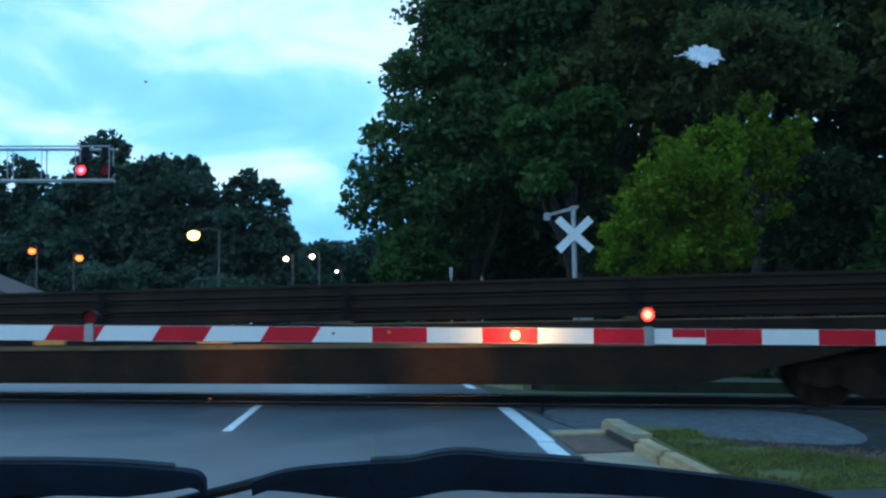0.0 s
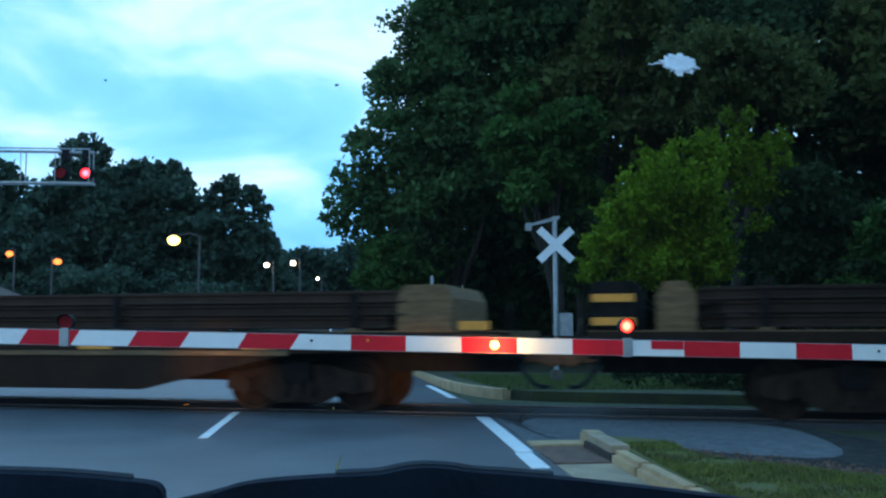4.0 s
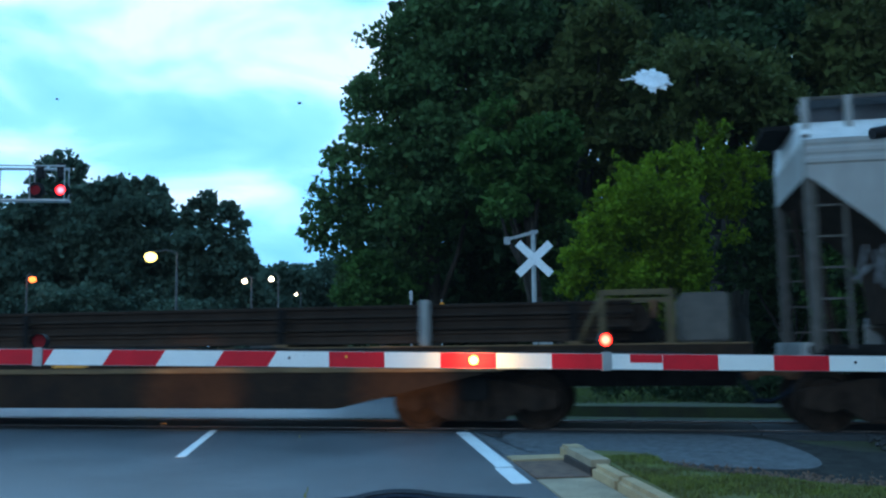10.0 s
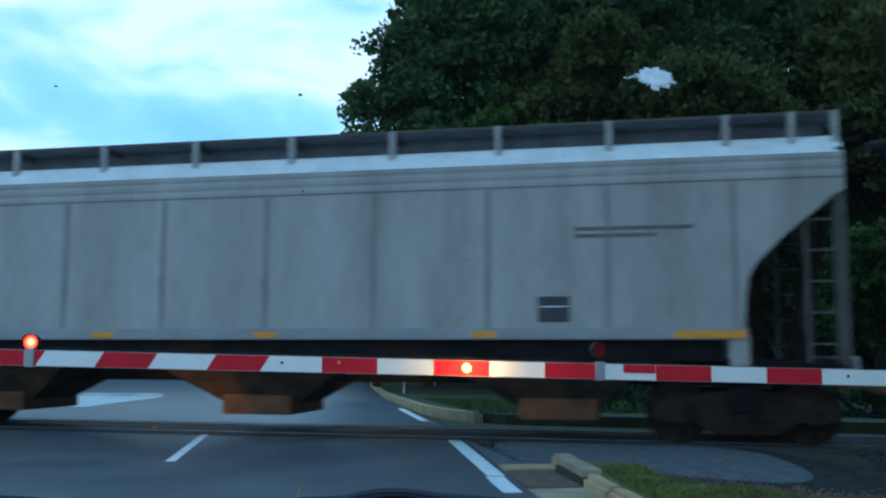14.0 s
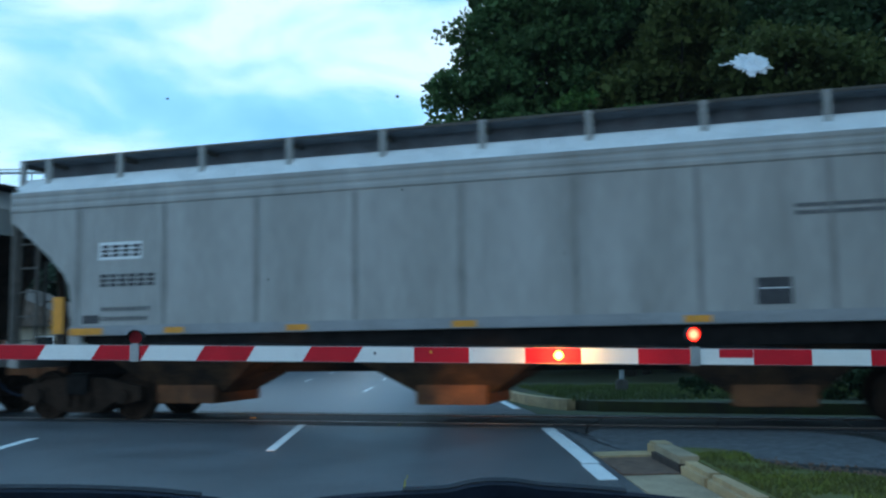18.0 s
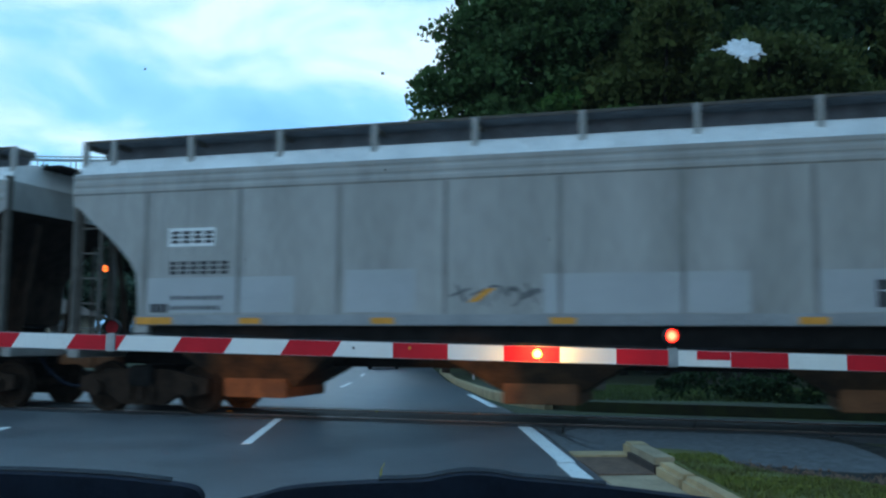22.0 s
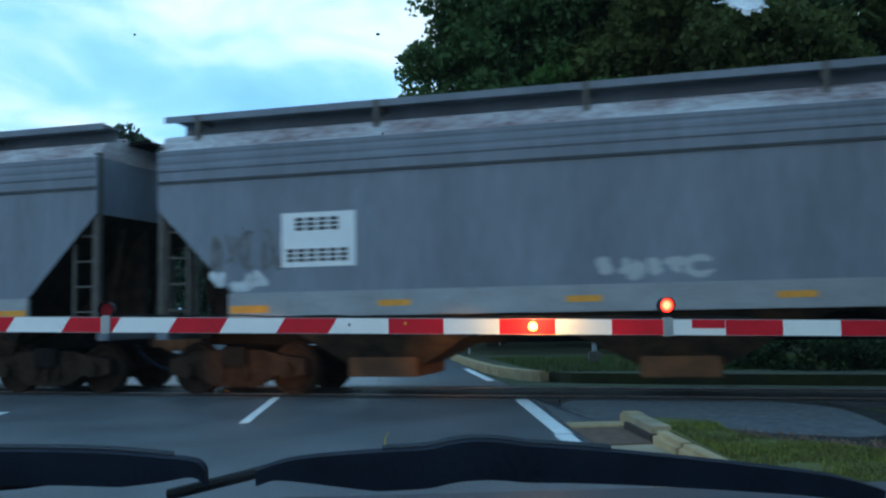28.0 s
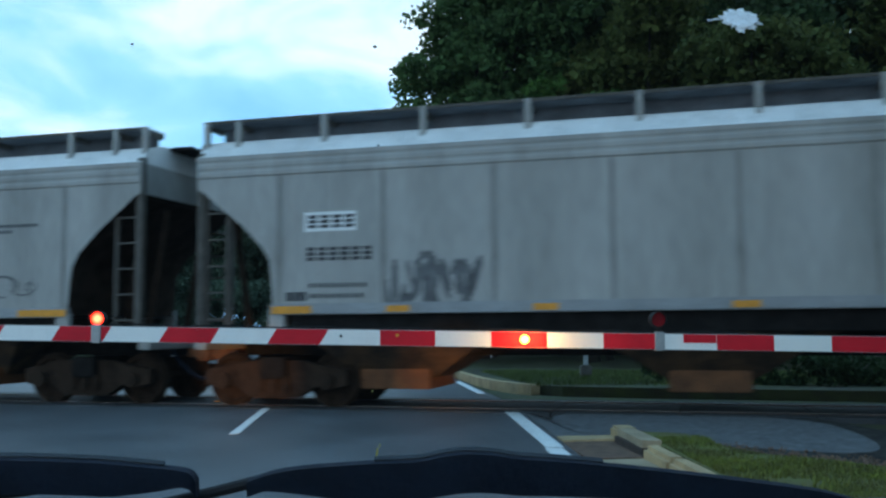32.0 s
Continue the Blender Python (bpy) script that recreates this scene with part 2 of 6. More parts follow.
LOAD_RAIL = mat("new_brown_rail_steel", (0.036, 0.022, 0.015), 0.85, 0.0, spec=0.12, vary=0.35, scale=2, objects=True)
TIMBER = mat("weathered_timber", (0.17, 0.10, 0.042), 0.85, vary=0.4, scale=3, bump=0.4, stretch=(1, 1, 5))
BARK = mat("bark", (0.034, 0.028, 0.022), 0.95, vary=0.4, scale=3, bump=0.8, stretch=(3, 3, 0.7))
LEAF_DARK = mat("dark_green_leaves", (0.040, 0.068, 0.026), 0.75, vary=0.5, scale=0.25, islands=True, spec=0.12, thin=0.35)
LEAF_EDGE = mat("green_leaves_of_the_wood_edge", (0.062, 0.112, 0.038), 0.75, vary=0.5, scale=0.28, islands=True, spec=0.12, thin=0.35)
LEAF_MID = mat("mid_green_leaves", (0.058, 0.118, 0.026), 0.75, vary=0.5, scale=0.3, islands=True, spec=0.12, thin=0.35)
LEAF_OLIVE = mat("olive_green_leaves", (0.078, 0.096, 0.028), 0.75, vary=0.5, scale=0.25, islands=True, spec=0.12, thin=0.35)
LEAF_BUSH = mat("yellow_green_leaves", (0.135, 0.205, 0.010), 0.7, vary=0.5, scale=0.55, islands=True, spec=0.12, thin=0.4)
# grey-green tone has the haze before the far trees mixed in
LEAF_BLUE = mat("hazed_grey_green_leaves", (0.060, 0.096, 0.066), 0.8, vary=0.45, scale=0.2, islands=True, spec=0.15, thin=0.35)
SIGN_WHITE = mat("white_sign_face", (0.78, 0.80, 0.82), 0.5, vary=0.06, scale=3)
# yellow face pushed to orange, standing in for headlight glow on it
SIGN_YELLOW = mat("headlit_sign_face", (0.88, 0.30, 0.008), 0.5, vary=0.1, scale=3)
ROOF_TILE = mat("brown_shingles", (0.13, 0.095, 0.075), 0.9, vary=0.35, scale=4, bump=0.3)
WALL_PAINT = mat("tan_siding", (0.33, 0.28, 0.22), 0.85, vary=0.15, scale=3)
CAR_WHITE = mat("white_car_paint", (0.75, 0.76, 0.78), 0.3, vary=0.04)
CAR_DARK = mat("dark_car_paint", (0.045, 0.05, 0.06), 0.3, vary=0.1)
BONNET = mat("dull_dark_bonnet_paint", (0.03, 0.036, 0.046), 0.62, spec=0.25, vary=0.15, scale=3)
# dark tone carries the shade under the running boards
COAMING = mat("shaded_roof_trough_paint", (0.13, 0.142, 0.158), 0.75, vary=0.35, scale=2.5)
CHUTE = mat("rust_streaked_chute_steel", (0.075, 0.042, 0.022), 0.85, spec=0.2, vary=0.5, scale=3, bump=0.3, second=(0.022, 0.018, 0.016))
PATCH = mat("pale_repaint_patch", (0.385, 0.395, 0.405), 0.6, vary=0.1, scale=1.5)
SILL_PALE = mat("pale_blue_grey_sill_paint", (0.28, 0.29, 0.30), 0.6, vary=0.25, scale=1.2, stretch=(1, 1, 2))
SPRAY_PALE = mat("pale_spray_paint", (0.52, 0.55, 0.57), 0.7, vary=0.25, scale=5)
LAMP_POLE = mat("dull_dark_lamp_pole", (0.075, 0.075, 0.075), 0.7, vary=0.3, scale=3)
CAR_GLASS = mat("dark_tinted_glass", (0.02, 0.025, 0.03), 0.08, vary=0.1)
RUBBER = mat("black_rubber", (0.009, 0.014, 0.026), 0.85, spec=0.15, vary=0.3, scale=20, bump=0.2)
PLASTIC = mat("charcoal_moulded_plastic", (0.02, 0.022, 0.028), 0.6, vary=0.2, scale=30, bump=0.15, bump_scale=300)
SMEAR_YELLOW = mat("dull_yellow_smear", (0.26, 0.22, 0.06), 0.9, vary=0.3, scale=200)
DROPPING = mat("dried_white_bird_dropping", (0.80, 0.81, 0.82), 0.8, vary=0.15, scale=120, bump=0.4, bump_scale=300)
RED_ON = glow("lit_red_lens", (1.0, 0.026, 0.012), 44.0, 3.0, 0.050)
RED_FAR = glow("lit_red_signal_lens", (1.0, 0.015, 0.02), 40.0, 3.0, 0.16)
AMBER_ON = glow("lit_amber_lens", (1.0, 0.44, 0.08), 60.0, 7.0, 0.036)
LAMP_YELLOW = glow("lit_yellow_street_lamp", (1.0, 0.70, 0.16), 5.0)
LAMP_ORANGE = glow("lit_orange_street_lamp", (1.0, 0.17, 0.03), 4.0)
LAMP_WHITE = glow("lit_warm_white_lamp", (1.0, 0.72, 0.46), 10.0)
TAIL_RED = glow("lit_tail_light", (1.0, 0.02, 0.03), 7.0)
HEAD_ON = glow("lit_headlight", (1.0, 0.80, 0.55), 30.0)
HEAD_DIM = glow("dim_sidelight", (0.8, 0.9, 1.0), 2.0)

# ---- mesh helpers ----


def finish(bm, name, material, smooth=False):
    me = bpy.data.meshes.new(name)
    bm.normal_update()
    bm.to_mesh(me)
    bm.free()
    for m in (material if isinstance(material, (list, tuple)) else [material]):
        me.materials.append(m)
    if smooth:
        me.polygons.foreach_set("use_smooth", [True] * len(me.polygons))
    return me


def part(name, bm, material, parent=None, label="", smooth=False):
    """Links a bmesh (or a finished mesh) as one object under a thing or a part."""
    me = bm if isinstance(bm, bpy.types.Mesh) else finish(bm, name, material, smooth)
    ob = new(name, me)
    if parent is not None:
        ob.parent = parent
    if label:
        tagged(ob, label)
    return ob


def thing(name, label, category, m=None, group="", kind=""):
    ob = new(name)
    ob.empty_display_size = 0.2
    if m is not None:
        ob.matrix_world = m
    return tagged(ob, label, category, group, kind)


def add_box(bm, x0, x1, y0, y1, z0, z1, bevel=0.0, m=None):
    vs = [bm.verts.new((x, y, z)) for x in (x0, x1) for y in (y0, y1) for z in (z0, z1)]
    fs = [bm.faces.new([vs[i] for i in f]) for f in ((0, 1, 3, 2), (4, 6, 7, 5), (0, 4, 5, 1), (2, 3, 7, 6), (0, 2, 6, 4), (1, 5, 7, 3))]
    if bevel:
        out = bmesh.ops.bevel(bm, geom=list({e for f in fs for e in f.edges}), offset=bevel, segments=2, affect="EDGES")
        vs = [v for v in vs if v.is_valid] + [v for v in out["verts"]]
    if m is not None:
        bmesh.ops.transform(bm, matrix=m, verts=list(set(vs)))
    return bm


def box(x0, x1, y0, y1, z0, z1, bevel=0.0, m=None):
    return add_box(bmesh.new(), x0, x1, y0, y1, z0, z1, bevel, m)


def add_tube(bm, a, b, r0, r1=None, n=10, caps=True):
    """A tapered rod from a to b."""
    a, b = Vector(a), Vector(b)
    r1 = r0 if r1 is None else r1
    d = (b - a).normalized()
    u = d.orthogonal().normalized()
    v = d.cross(u)
    rings = []
    for p, r in ((a, r0), (b, r1)):
        rings.append([bm.verts.new(p + r * (math.cos(t) * u + math.sin(t) * v)) for t in [k * math.tau / n for k in range(n)]])
    for k in range(n):
        bm.faces.new((rings[0][k], rings[0][(k + 1) % n], rings[1][(k + 1) % n], rings[1][k]))
    if caps:
        bm.faces.new(rings[0][::-1])
        bm.faces.new(rings[1])
    return bm


def tube(a, b, r0, r1=None, n=10):
    return add_tube(bmesh.new(), a, b, r0, r1, n)


def add_path(bm, pts, r, n=6):
    for a, b in zip(pts[:-1], pts[1:]):
        add_tube(bm, a, b, r, n=n)
    return bm


def add_prism(bm, outline, axis, a, b):
    """An outline of (u, v) pairs, pushed from a to b along an axis."""
    def put(u, v, w):
        return {"x": (w, u, v), "y": (u, w, v), "z": (u, v, w)}[axis]
    lo = [bm.verts.new(put(u, v, a)) for u, v in outline]
    hi = [bm.verts.new(put(u, v, b)) for u, v in outline]
    n = len(outline)
    for k in range(n):
        bm.faces.new((lo[k], lo[(k + 1) % n], hi[(k + 1) % n], hi[k]))
    bm.faces.new(lo[::-1])
    bm.faces.new(hi)
    bmesh.ops.recalc_face_normals(bm, faces=bm.faces)
    return bm


def prism(outline, axis, a, b):
    return add_prism(bmesh.new(), outline, axis, a, b)


def add_ball(bm, centre, r, scale=(1, 1, 1), u=12, v=8):
    m = Matrix.Translation(centre) @ Matrix.Diagonal((r * scale[0], r * scale[1], r * scale[2], 1))
    bmesh.ops.create_uvsphere(bm, u_segments=u, v_segments=v, radius=1, matrix=m)
    return bm


def add_turned(bm, profile, n=16, m=None):
    """A shape turned about z from pairs of (radius, height)."""
    rings = []
    for r, z in profile:
        rings.append([bm.verts.new((r * math.cos(k * math.tau / n), r * math.sin(k * math.tau / n), z)) for k in range(n)])
    for lo, hi in zip(rings[:-1], rings[1:]):
        for k in range(n):
            bm.faces.new((lo[k], lo[(k + 1) % n], hi[(k + 1) % n], hi[k]))
    bm.faces.new(rings[0][::-1])
    bm.faces.new(rings[-1])
    if m is not None:
        bmesh.ops.transform(bm, matrix=m, verts=[x for ring in rings for x in ring])
    return bm


def sheet(name, verts, faces, material, parent=None):
    me = bpy.data.meshes.new(name)
    me.from_pydata(verts, [], faces)
    me.materials.append(material)
    ob = new(name, me)
    if parent is not None:
        ob.parent = parent
    return ob


def slab(name, outline, z0, z1, material, label="", category="", kind="structure"):
    """A plate with a free outline, seen from above, laid on the ground's slope."""
    bm = prism(outline, "z", z0, z1)
    for v in bm.verts:
        v.co.z += level(v.co.x, v.co.y)
    ob = part(name, bm, material)
    return tagged(ob, label, category, "", kind)


TRACK_ANGLE = -19.0
TRACK = 14.75
SPEED = 8.5
ALONG = Vector((math.cos(radians(TRACK_ANGLE)), math.sin(radians(TRACK_ANGLE)), 0))
ACROSS = Vector((-ALONG.y, ALONG.x, 0))




def level(x, y):
    """The height of the ground: the road climbs gently to the track and falls away beyond it."""
    n = x * ACROSS.x + y * ACROSS.y - TRACK
    if n < -0.9:
        return 0.018 * max(n + 0.9, -17.0)
    return -0.022 * min(max(n - 1.25, 0.0), 22.0)


def on_track(s, n=0.0, z=0.0):
    """The pose of a thing s metres along the track and n beyond its centre line."""
    p = ALONG * s + ACROSS * (TRACK + n)
    return pose(p.x, p.y, z, 0, 0, TRACK_ANGLE)


def local(s, n, z=0.0):
    return on_track(s, n, z).translation

# ---- ground, road and track ----
ground_lines = [-1500, -17.9, -0.9, 1.25, 23.25, 1500]
gv = []
for n in ground_lines:
    for s in (-1500, 1500):
        p = ALONG * s + ACROSS * (TRACK + n)
        gv.append((p.x, p.y, level(p.x, p.y) - 0.07))
ground = sheet("ground", gv, [(2 * k, 2 * k + 1, 2 * k + 3, 2 * k + 2) for k in range(5)], SOIL)
tagged(ground, "dark grassy soil reaching the horizon", "ground", "", "structure")


def edge_at(x, n):
    """y on the line n metres beyond the track's centre line, at x."""
    return (TRACK + n - x * ACROSS.x) / ACROSS.y


ROAD_L, ROAD_R = -16.0, 1.95


def road_strip(name, lines, label):
    """A road surface laid between lines across it, each n metres from the track."""
    bm = bmesh.new()
    top, low = [], []
    for n in lines:
        row = []
        for x in (ROAD_L, ROAD_R):
            y = edge_at(x, n)
            row.append((x, y, level(x, y)))
        top.append([bm.verts.new(p) for p in row])
        low.append([bm.verts.new((p[0], p[1], p[2] - 0.12)) for p in row])
    for k in range(len(lines) - 1):
        bm.faces.new((top[k][0], top[k][1], top[k + 1][1], top[k + 1][0]))
        bm.faces.new((low[k][0], top[k][0], top[k + 1][0], low[k + 1][0]))
        bm.faces.new((low[k][1], low[k + 1][1], top[k + 1][1], top[k][1]))
    for k in (0, -1):
        bm.faces.new((low[k][0], low[k][1], top[k][1], top[k][0]))
    bmesh.ops.recalc_face_normals(bm, faces=bm.faces)
    return tagged(part(name, bm, ASPHALT), label, "road", "", "structure")


road_near = road_strip("road", [-45, -17.9, -1.25], "worn grey asphalt road before the crossing")
road_far = road_strip("road", [1.25, 23.25, 175], "worn grey asphalt road beyond the crossing")


def stripe(x0, x1, y0, y1, parent):
    bm = box(x0, x1, y0, y1, 0.0, 0.005)
    for v in bm.verts:
        v.co.z += level(v.co.x, v.co.y)
    part("road_line", bm, ROAD_PAINT, parent)


stripe(1.67, 1.86, 9.10, 10.13, road_near)
stripe(1.70, 1.89, 10.19, 13.97, road_near)
stripe(1.72, 1.88, 18.2, 24.8, road_far)
stripe(-1.99, -1.87, 11.89, 15.25, road_near)
stripe(-1.99, -1.85, 30.2, 36.0, road_far)
for k in range(5):
    stripe(-1.99, -1.85, 45 + 12 * k, 48.5 + 12 * k, road_far)
    stripe(-5.75, -5.61, 45 + 12 * k, 48.5 + 12 * k, road_far)
stripe(-5.75, -5.61, 10.6, 13.9, road_near)

# the track bed: ballast shoulders outside the road, dark panels within it
for s0, s1, name in ((-90, -16.5, "ballast_bed"), (6.3, 70, "ballast_bed")):
    bed = bmesh.new()
    add_prism(bed, [(-2.6, -0.12), (-1.9, -0.045), (1.9, -0.045), (2.6, -0.12)], "x", s0, s1)
    bed_ob = part(name, bed, BALLAST)
    bed_ob.matrix_world = on_track(0, 0)
    tagged(bed_ob, "grey crushed-stone ballast under the rails", "ballast", "", "structure")
crossing = thing("crossing_surface", "dark rubber crossing panels set between the rails", "crossing", on_track(0, 0), "", "structure")
PANEL_L = 1.8
panel_mid = finish(box(0.006, PANEL_L - 0.006, -0.60, 0.60, -0.1, 0.004, 0.012), "panel", PANEL)
panel_side = finish(box(0.006, PANEL_L - 0.006, 0.80, 1.22, -0.1, 0.004, 0.012), "panel", PANEL)
for k in range(13):
    s = -16.6 + PANEL_L * k
    for me, turn in ((panel_mid, 0), (panel_side, 0), (panel_side, 180)):
        p = part("panel", me, None, crossing)
        p.matrix_local = pose(s + (PANEL_L if turn else 0), 0, 0, 0, 0, turn)


def rail_outline(w=0.070, h=0.17):
    half = [(0.075, 0), (0.075, 0.012), (0.018, 0.03), (0.010, 0.05), (0.010, 0.115), (0.033, 0.13), (w / 2, 0.14), (w / 2, h - 0.008), (w / 2 - 0.01, h)]
    return half + [(-u, v) for u, v in reversed(half)]


track = thing("railway_track", "worn steel rails on timber ties", "track", on_track(0, 0, -0.155), "", "structure")
for side in (-0.7525, 0.7525):
    r = part("rail", prism([(u + side, v) for u, v in rail_outline()], "x", -120, 90), RUST_RAIL, track)
    part("rail_head", box(-120, 90, side - 0.027, side + 0.027, 0.1705, 0.1725), RAIL_HEAD, r, "polished running surface")
tie_me = finish(box(-0.11, 0.11, -1.25, 1.25, -0.02, 0.10, 0.012), "tie", TIE)
for k in range(150):
    s = -60 + 0.55 * k
    if -16.8 < s < 6.4 or s > 26:
        continue
    t = part("tie", tie_me, None, track)
    t.matrix_local = pose(s, 0, 0.0)

rng = np.random.default_rng(7)


def scatter_stones(name, pts, size, material, label):
    """Loose stones as joined small octahedra."""
    verts, faces = [], []
    base = np.array([(1, 0, 0), (0, 1, 0), (-1, 0, 0), (0, -1, 0), (0, 0, 0.8), (0, 0, -0.8)], float)
    tri = [(0, 1, 4), (1, 2, 4), (2, 3, 4), (3, 0, 4), (1, 0, 5), (2, 1, 5), (3, 2, 5), (0, 3, 5)]
    for p in pts:
        r = size * rng.uniform(0.5, 1.3)
        b = base * r * rng.uniform(0.6, 1.2, (6, 3))
        a = rng.uniform(0, math.tau)
        b = b @ np.array([[math.cos(a), math.sin(a), 0], [-math.sin(a), math.cos(a), 0], [0, 0, 1]])
        k = len(verts)
        verts.extend((b + p).tolist())
        faces.extend([tuple(k + i for i in f) for f in tri])
    return tagged(sheet(name, verts, faces, material), label, "gravel", "", "stuff")


# the gravel apron, inlet, kerb and verge beside the near lane
def rounded(pts, times):
    """An outline with its corners cut again and again."""
    for _ in range(times):
        pts = [q for a, b in zip(pts, pts[1:] + pts[:1]) for q in ((a[0] * 0.75 + b[0] * 0.25, a[1] * 0.75 + b[1] * 0.25), (a[0] * 0.25 + b[0] * 0.75, a[1] * 0.25 + b[1] * 0.75))]
    return pts


slab("gravel_apron", [(1.96, 11.0)] + rounded([(2.2, 11.0), (2.75, 11.0), (3.3, 10.35), (4.3, 9.5), (4.9, 9.3), (5.3, 9.9), (5.55, 11.2), (5.55, 11.9), (5.1, 12.6), (4.2, 13.1), (2.2, 13.77)], 3) + [(1.96, 13.84)], -0.12, 0.004, GRAVEL, "smooth pale gravel apron beside the road", "apron")
slab("gutter", [(1.955, -20), (2.52, -20), (2.52, 9.3), (1.955, 9.3)], -0.12, 0.004, GUTTER, "tan concrete gutter along the kerb", "gutter")
slab("gutter", [(1.955, 10.62), (2.6, 10.66), (2.6, 10.98), (1.955, 10.98)], -0.12, 0.016, CONCRETE, "tan concrete lip at the head of the drain inlet", "gutter")
inlet = thing("storm_drain_inlet", "rust-brown storm drain inlet with a dark throat in the kerb", "drain", pose(0, 0, -0.06), "", "structure")
part("apron_slab", prism([(1.956, 9.305), (2.52, 9.305), (2.58, 10.65), (1.956, 10.615)], "z", -0.10, 0.0), BRICKED, inlet)
# throat is a solid block; its dark colour stands for the hole's shade
part("throat", box(2.525, 2.735, 9.38, 10.50, -0.10, 0.075), DARK_HOLE, inlet, "solid block, dark for the shade inside the throat")
part("cover", prism([(2.54, 9.40), (2.74, 9.40), (2.76, 10.54), (2.57, 10.54)], "z", 0.075, 0.15), GUTTER, inlet, "stained concrete cover")
part("end_block", box(2.58, 2.82, 10.55, 10.95, -0.05, 0.15, 0.03), CONCRETE, inlet, "tan concrete end block")
kerb = thing("kerb", "tan concrete kerb along the grass verge", "kerb", None, "", "structure")
ys = [9.36, 8.5, 7.3, 5.8, 4.3, 2.8, 1.3, -0.2, -1.7, -3.2, -4.7, -6.2, -7.7, -9.2]
for a, b in zip(ys[:-1], ys[1:]):
    bm = box(2.525, 2.72, b + 0.002, a - 0.002, -0.15, 0.13, 0.045)
    for v in bm.verts:
        v.co.z += level(v.co.x, v.co.y)
    part("kerb_stone", bm, CONCRETE, kerb)
EDGE_X = [2.72, 2.755, 2.79, 3.25, 3.5, 3.95, 4.3, 4.9, 6.5, 14.0, 30.0]
EDGE_Y = [9.38, 9.38, 10.5, 10.3, 9.8, 9.15, 8.7, 8.15, 7.3, 4.2, -2.0]


def verge_edge(x):
    """y of the far edge of the grass verge, ragged, at x."""
    return float(np.interp(x, EDGE_X, EDGE_Y)) + (0.10 * noise.noise((x * 2.1, 0, 3.0)) if x > 3.3 else 0.0)


def verge_z(x, y):
    """The height of the verge: level with the kerb, falling to the gravel at its far edge."""
    f = min(1.0, max(0.0, (verge_edge(x) - y) / 1.3)) if x > 3.3 else 1.0
    return level(x, y) + 0.012 + 0.098 * f * f * (3 - 2 * f) + 0.022 * noise.noise((x * 0.9, y * 0.9, 0.0)) * f


vx = [2.722, 2.757, 2.79] + list(np.linspace(3.0, 7.0, 30)) + list(np.linspace(7.6, 30, 16))
vf = [0.0, 0.03, 0.06, 0.09, 0.12, 0.15, 0.18, 0.22, 0.26, 0.31, 0.37, 0.45, 0.6, 0.8, 1.0]
vv = []
for x in vx:
    for f in vf:
        y = verge_edge(x) + (-20 - verge_edge(x)) * f
        vv.append((x, y, verge_z(x, y)))
row = len(vf)
vq = [(a * row + b, a * row + b + 1, (a + 1) * row + b + 1, (a + 1) * row + b) for a in range(len(vx) - 1) for b in range(row - 1)]
rim = [b for b in range(row)] + [a * row + row - 1 for a in range(1, len(vx))] + [(len(vx) - 1) * row + b for b in range(row - 2, -1, -1)] + [a * row for a in range(len(vx) - 2, 0, -1)]
low = len(vv)
for k in rim:
    vv.append((vv[k][0], vv[k][1], vv[k][2] - 0.2))
vq += [(rim[k], rim[(k + 1) % len(rim)], low + (k + 1) % len(rim), low + k) for k in range(len(rim))]
tagged(sheet("grass_verge", vv, vq, TURF), "patchy green grass verge behind the kerb", "verge", "", "structure")
slab("gravel_shoulder", [(2.75, 9.5), (3.3, 9.5), (3.7, 9.0), (4.6, 7.9), (6.5, 6.9), (14, 3.9), (15, 6.4), (9.0, 8.6), (6.0, 10.6), (5.7, 12.4), (2.75, 11.2)], -0.12, -0.004, DIRT, "dark gravelly dirt between the verge and the track", "shoulder")
pts = []
while len(pts) < 7500:
    s, n = rng.uniform(2.6, 14), rng.uniform(-6.5, 2.6)
    if s < 6.3 and n > -1.2:
        continue
    p = local(s, n, 0.0)
    if p.y < verge_edge(p.x) + 0.15 or (p.x < 5.5 and p.y > 9.4) or (p.x < 5.95 and p.y > 10.6):
        continue
    pts.append((p.x, p.y, level(p.x, p.y) + 0.002))
scatter_stones("ballast_stones", np.array(pts), 0.042, BALLAST, "loose grey ballast stones beside the track")
debris = []
while len(debris) < 700:
    x = rng.uniform(3.0, 5.4)
    y = verge_edge(x) + rng.normal(0.18, 0.30)
    if y < verge_edge(x) - 0.05 or (x < 3.3 and y < 10.35):
        continue
    debris.append((x, y, level(x, y) + 0.006))
scatter_stones("loose_debris", np.array(debris), 0.020, BRICKED, "brown grit and debris along the edge of the grass")
far_kerb = thing("kerb", "tan concrete kerb curving along the far lane", "kerb", None, "", "structure")
curve = [(2.86, 18.8), (2.66, 19.3), (2.35, 21.2), (2.2, 23.5), (2.14, 27), (2.12, 33), (2.12, 40), (2.12, 52)]
for (xa, ya), (xb, yb) in zip(curve[:-1], curve[1:]):
    d = Vector((xb - xa, yb - ya, 0))
    q = d.cross(Vector((0, 0, 1))).normalized() * 0.2
    bm = prism([(xa, ya), (xa + q.x, ya + q.y), (xb + q.x, yb + q.y), (xb, yb)], "z", -0.1, 0.15)
    for v in bm.verts:
        v.co.z += level(v.co.x, v.co.y)
    part("kerb_stone", bm, CONCRETE, far_kerb)
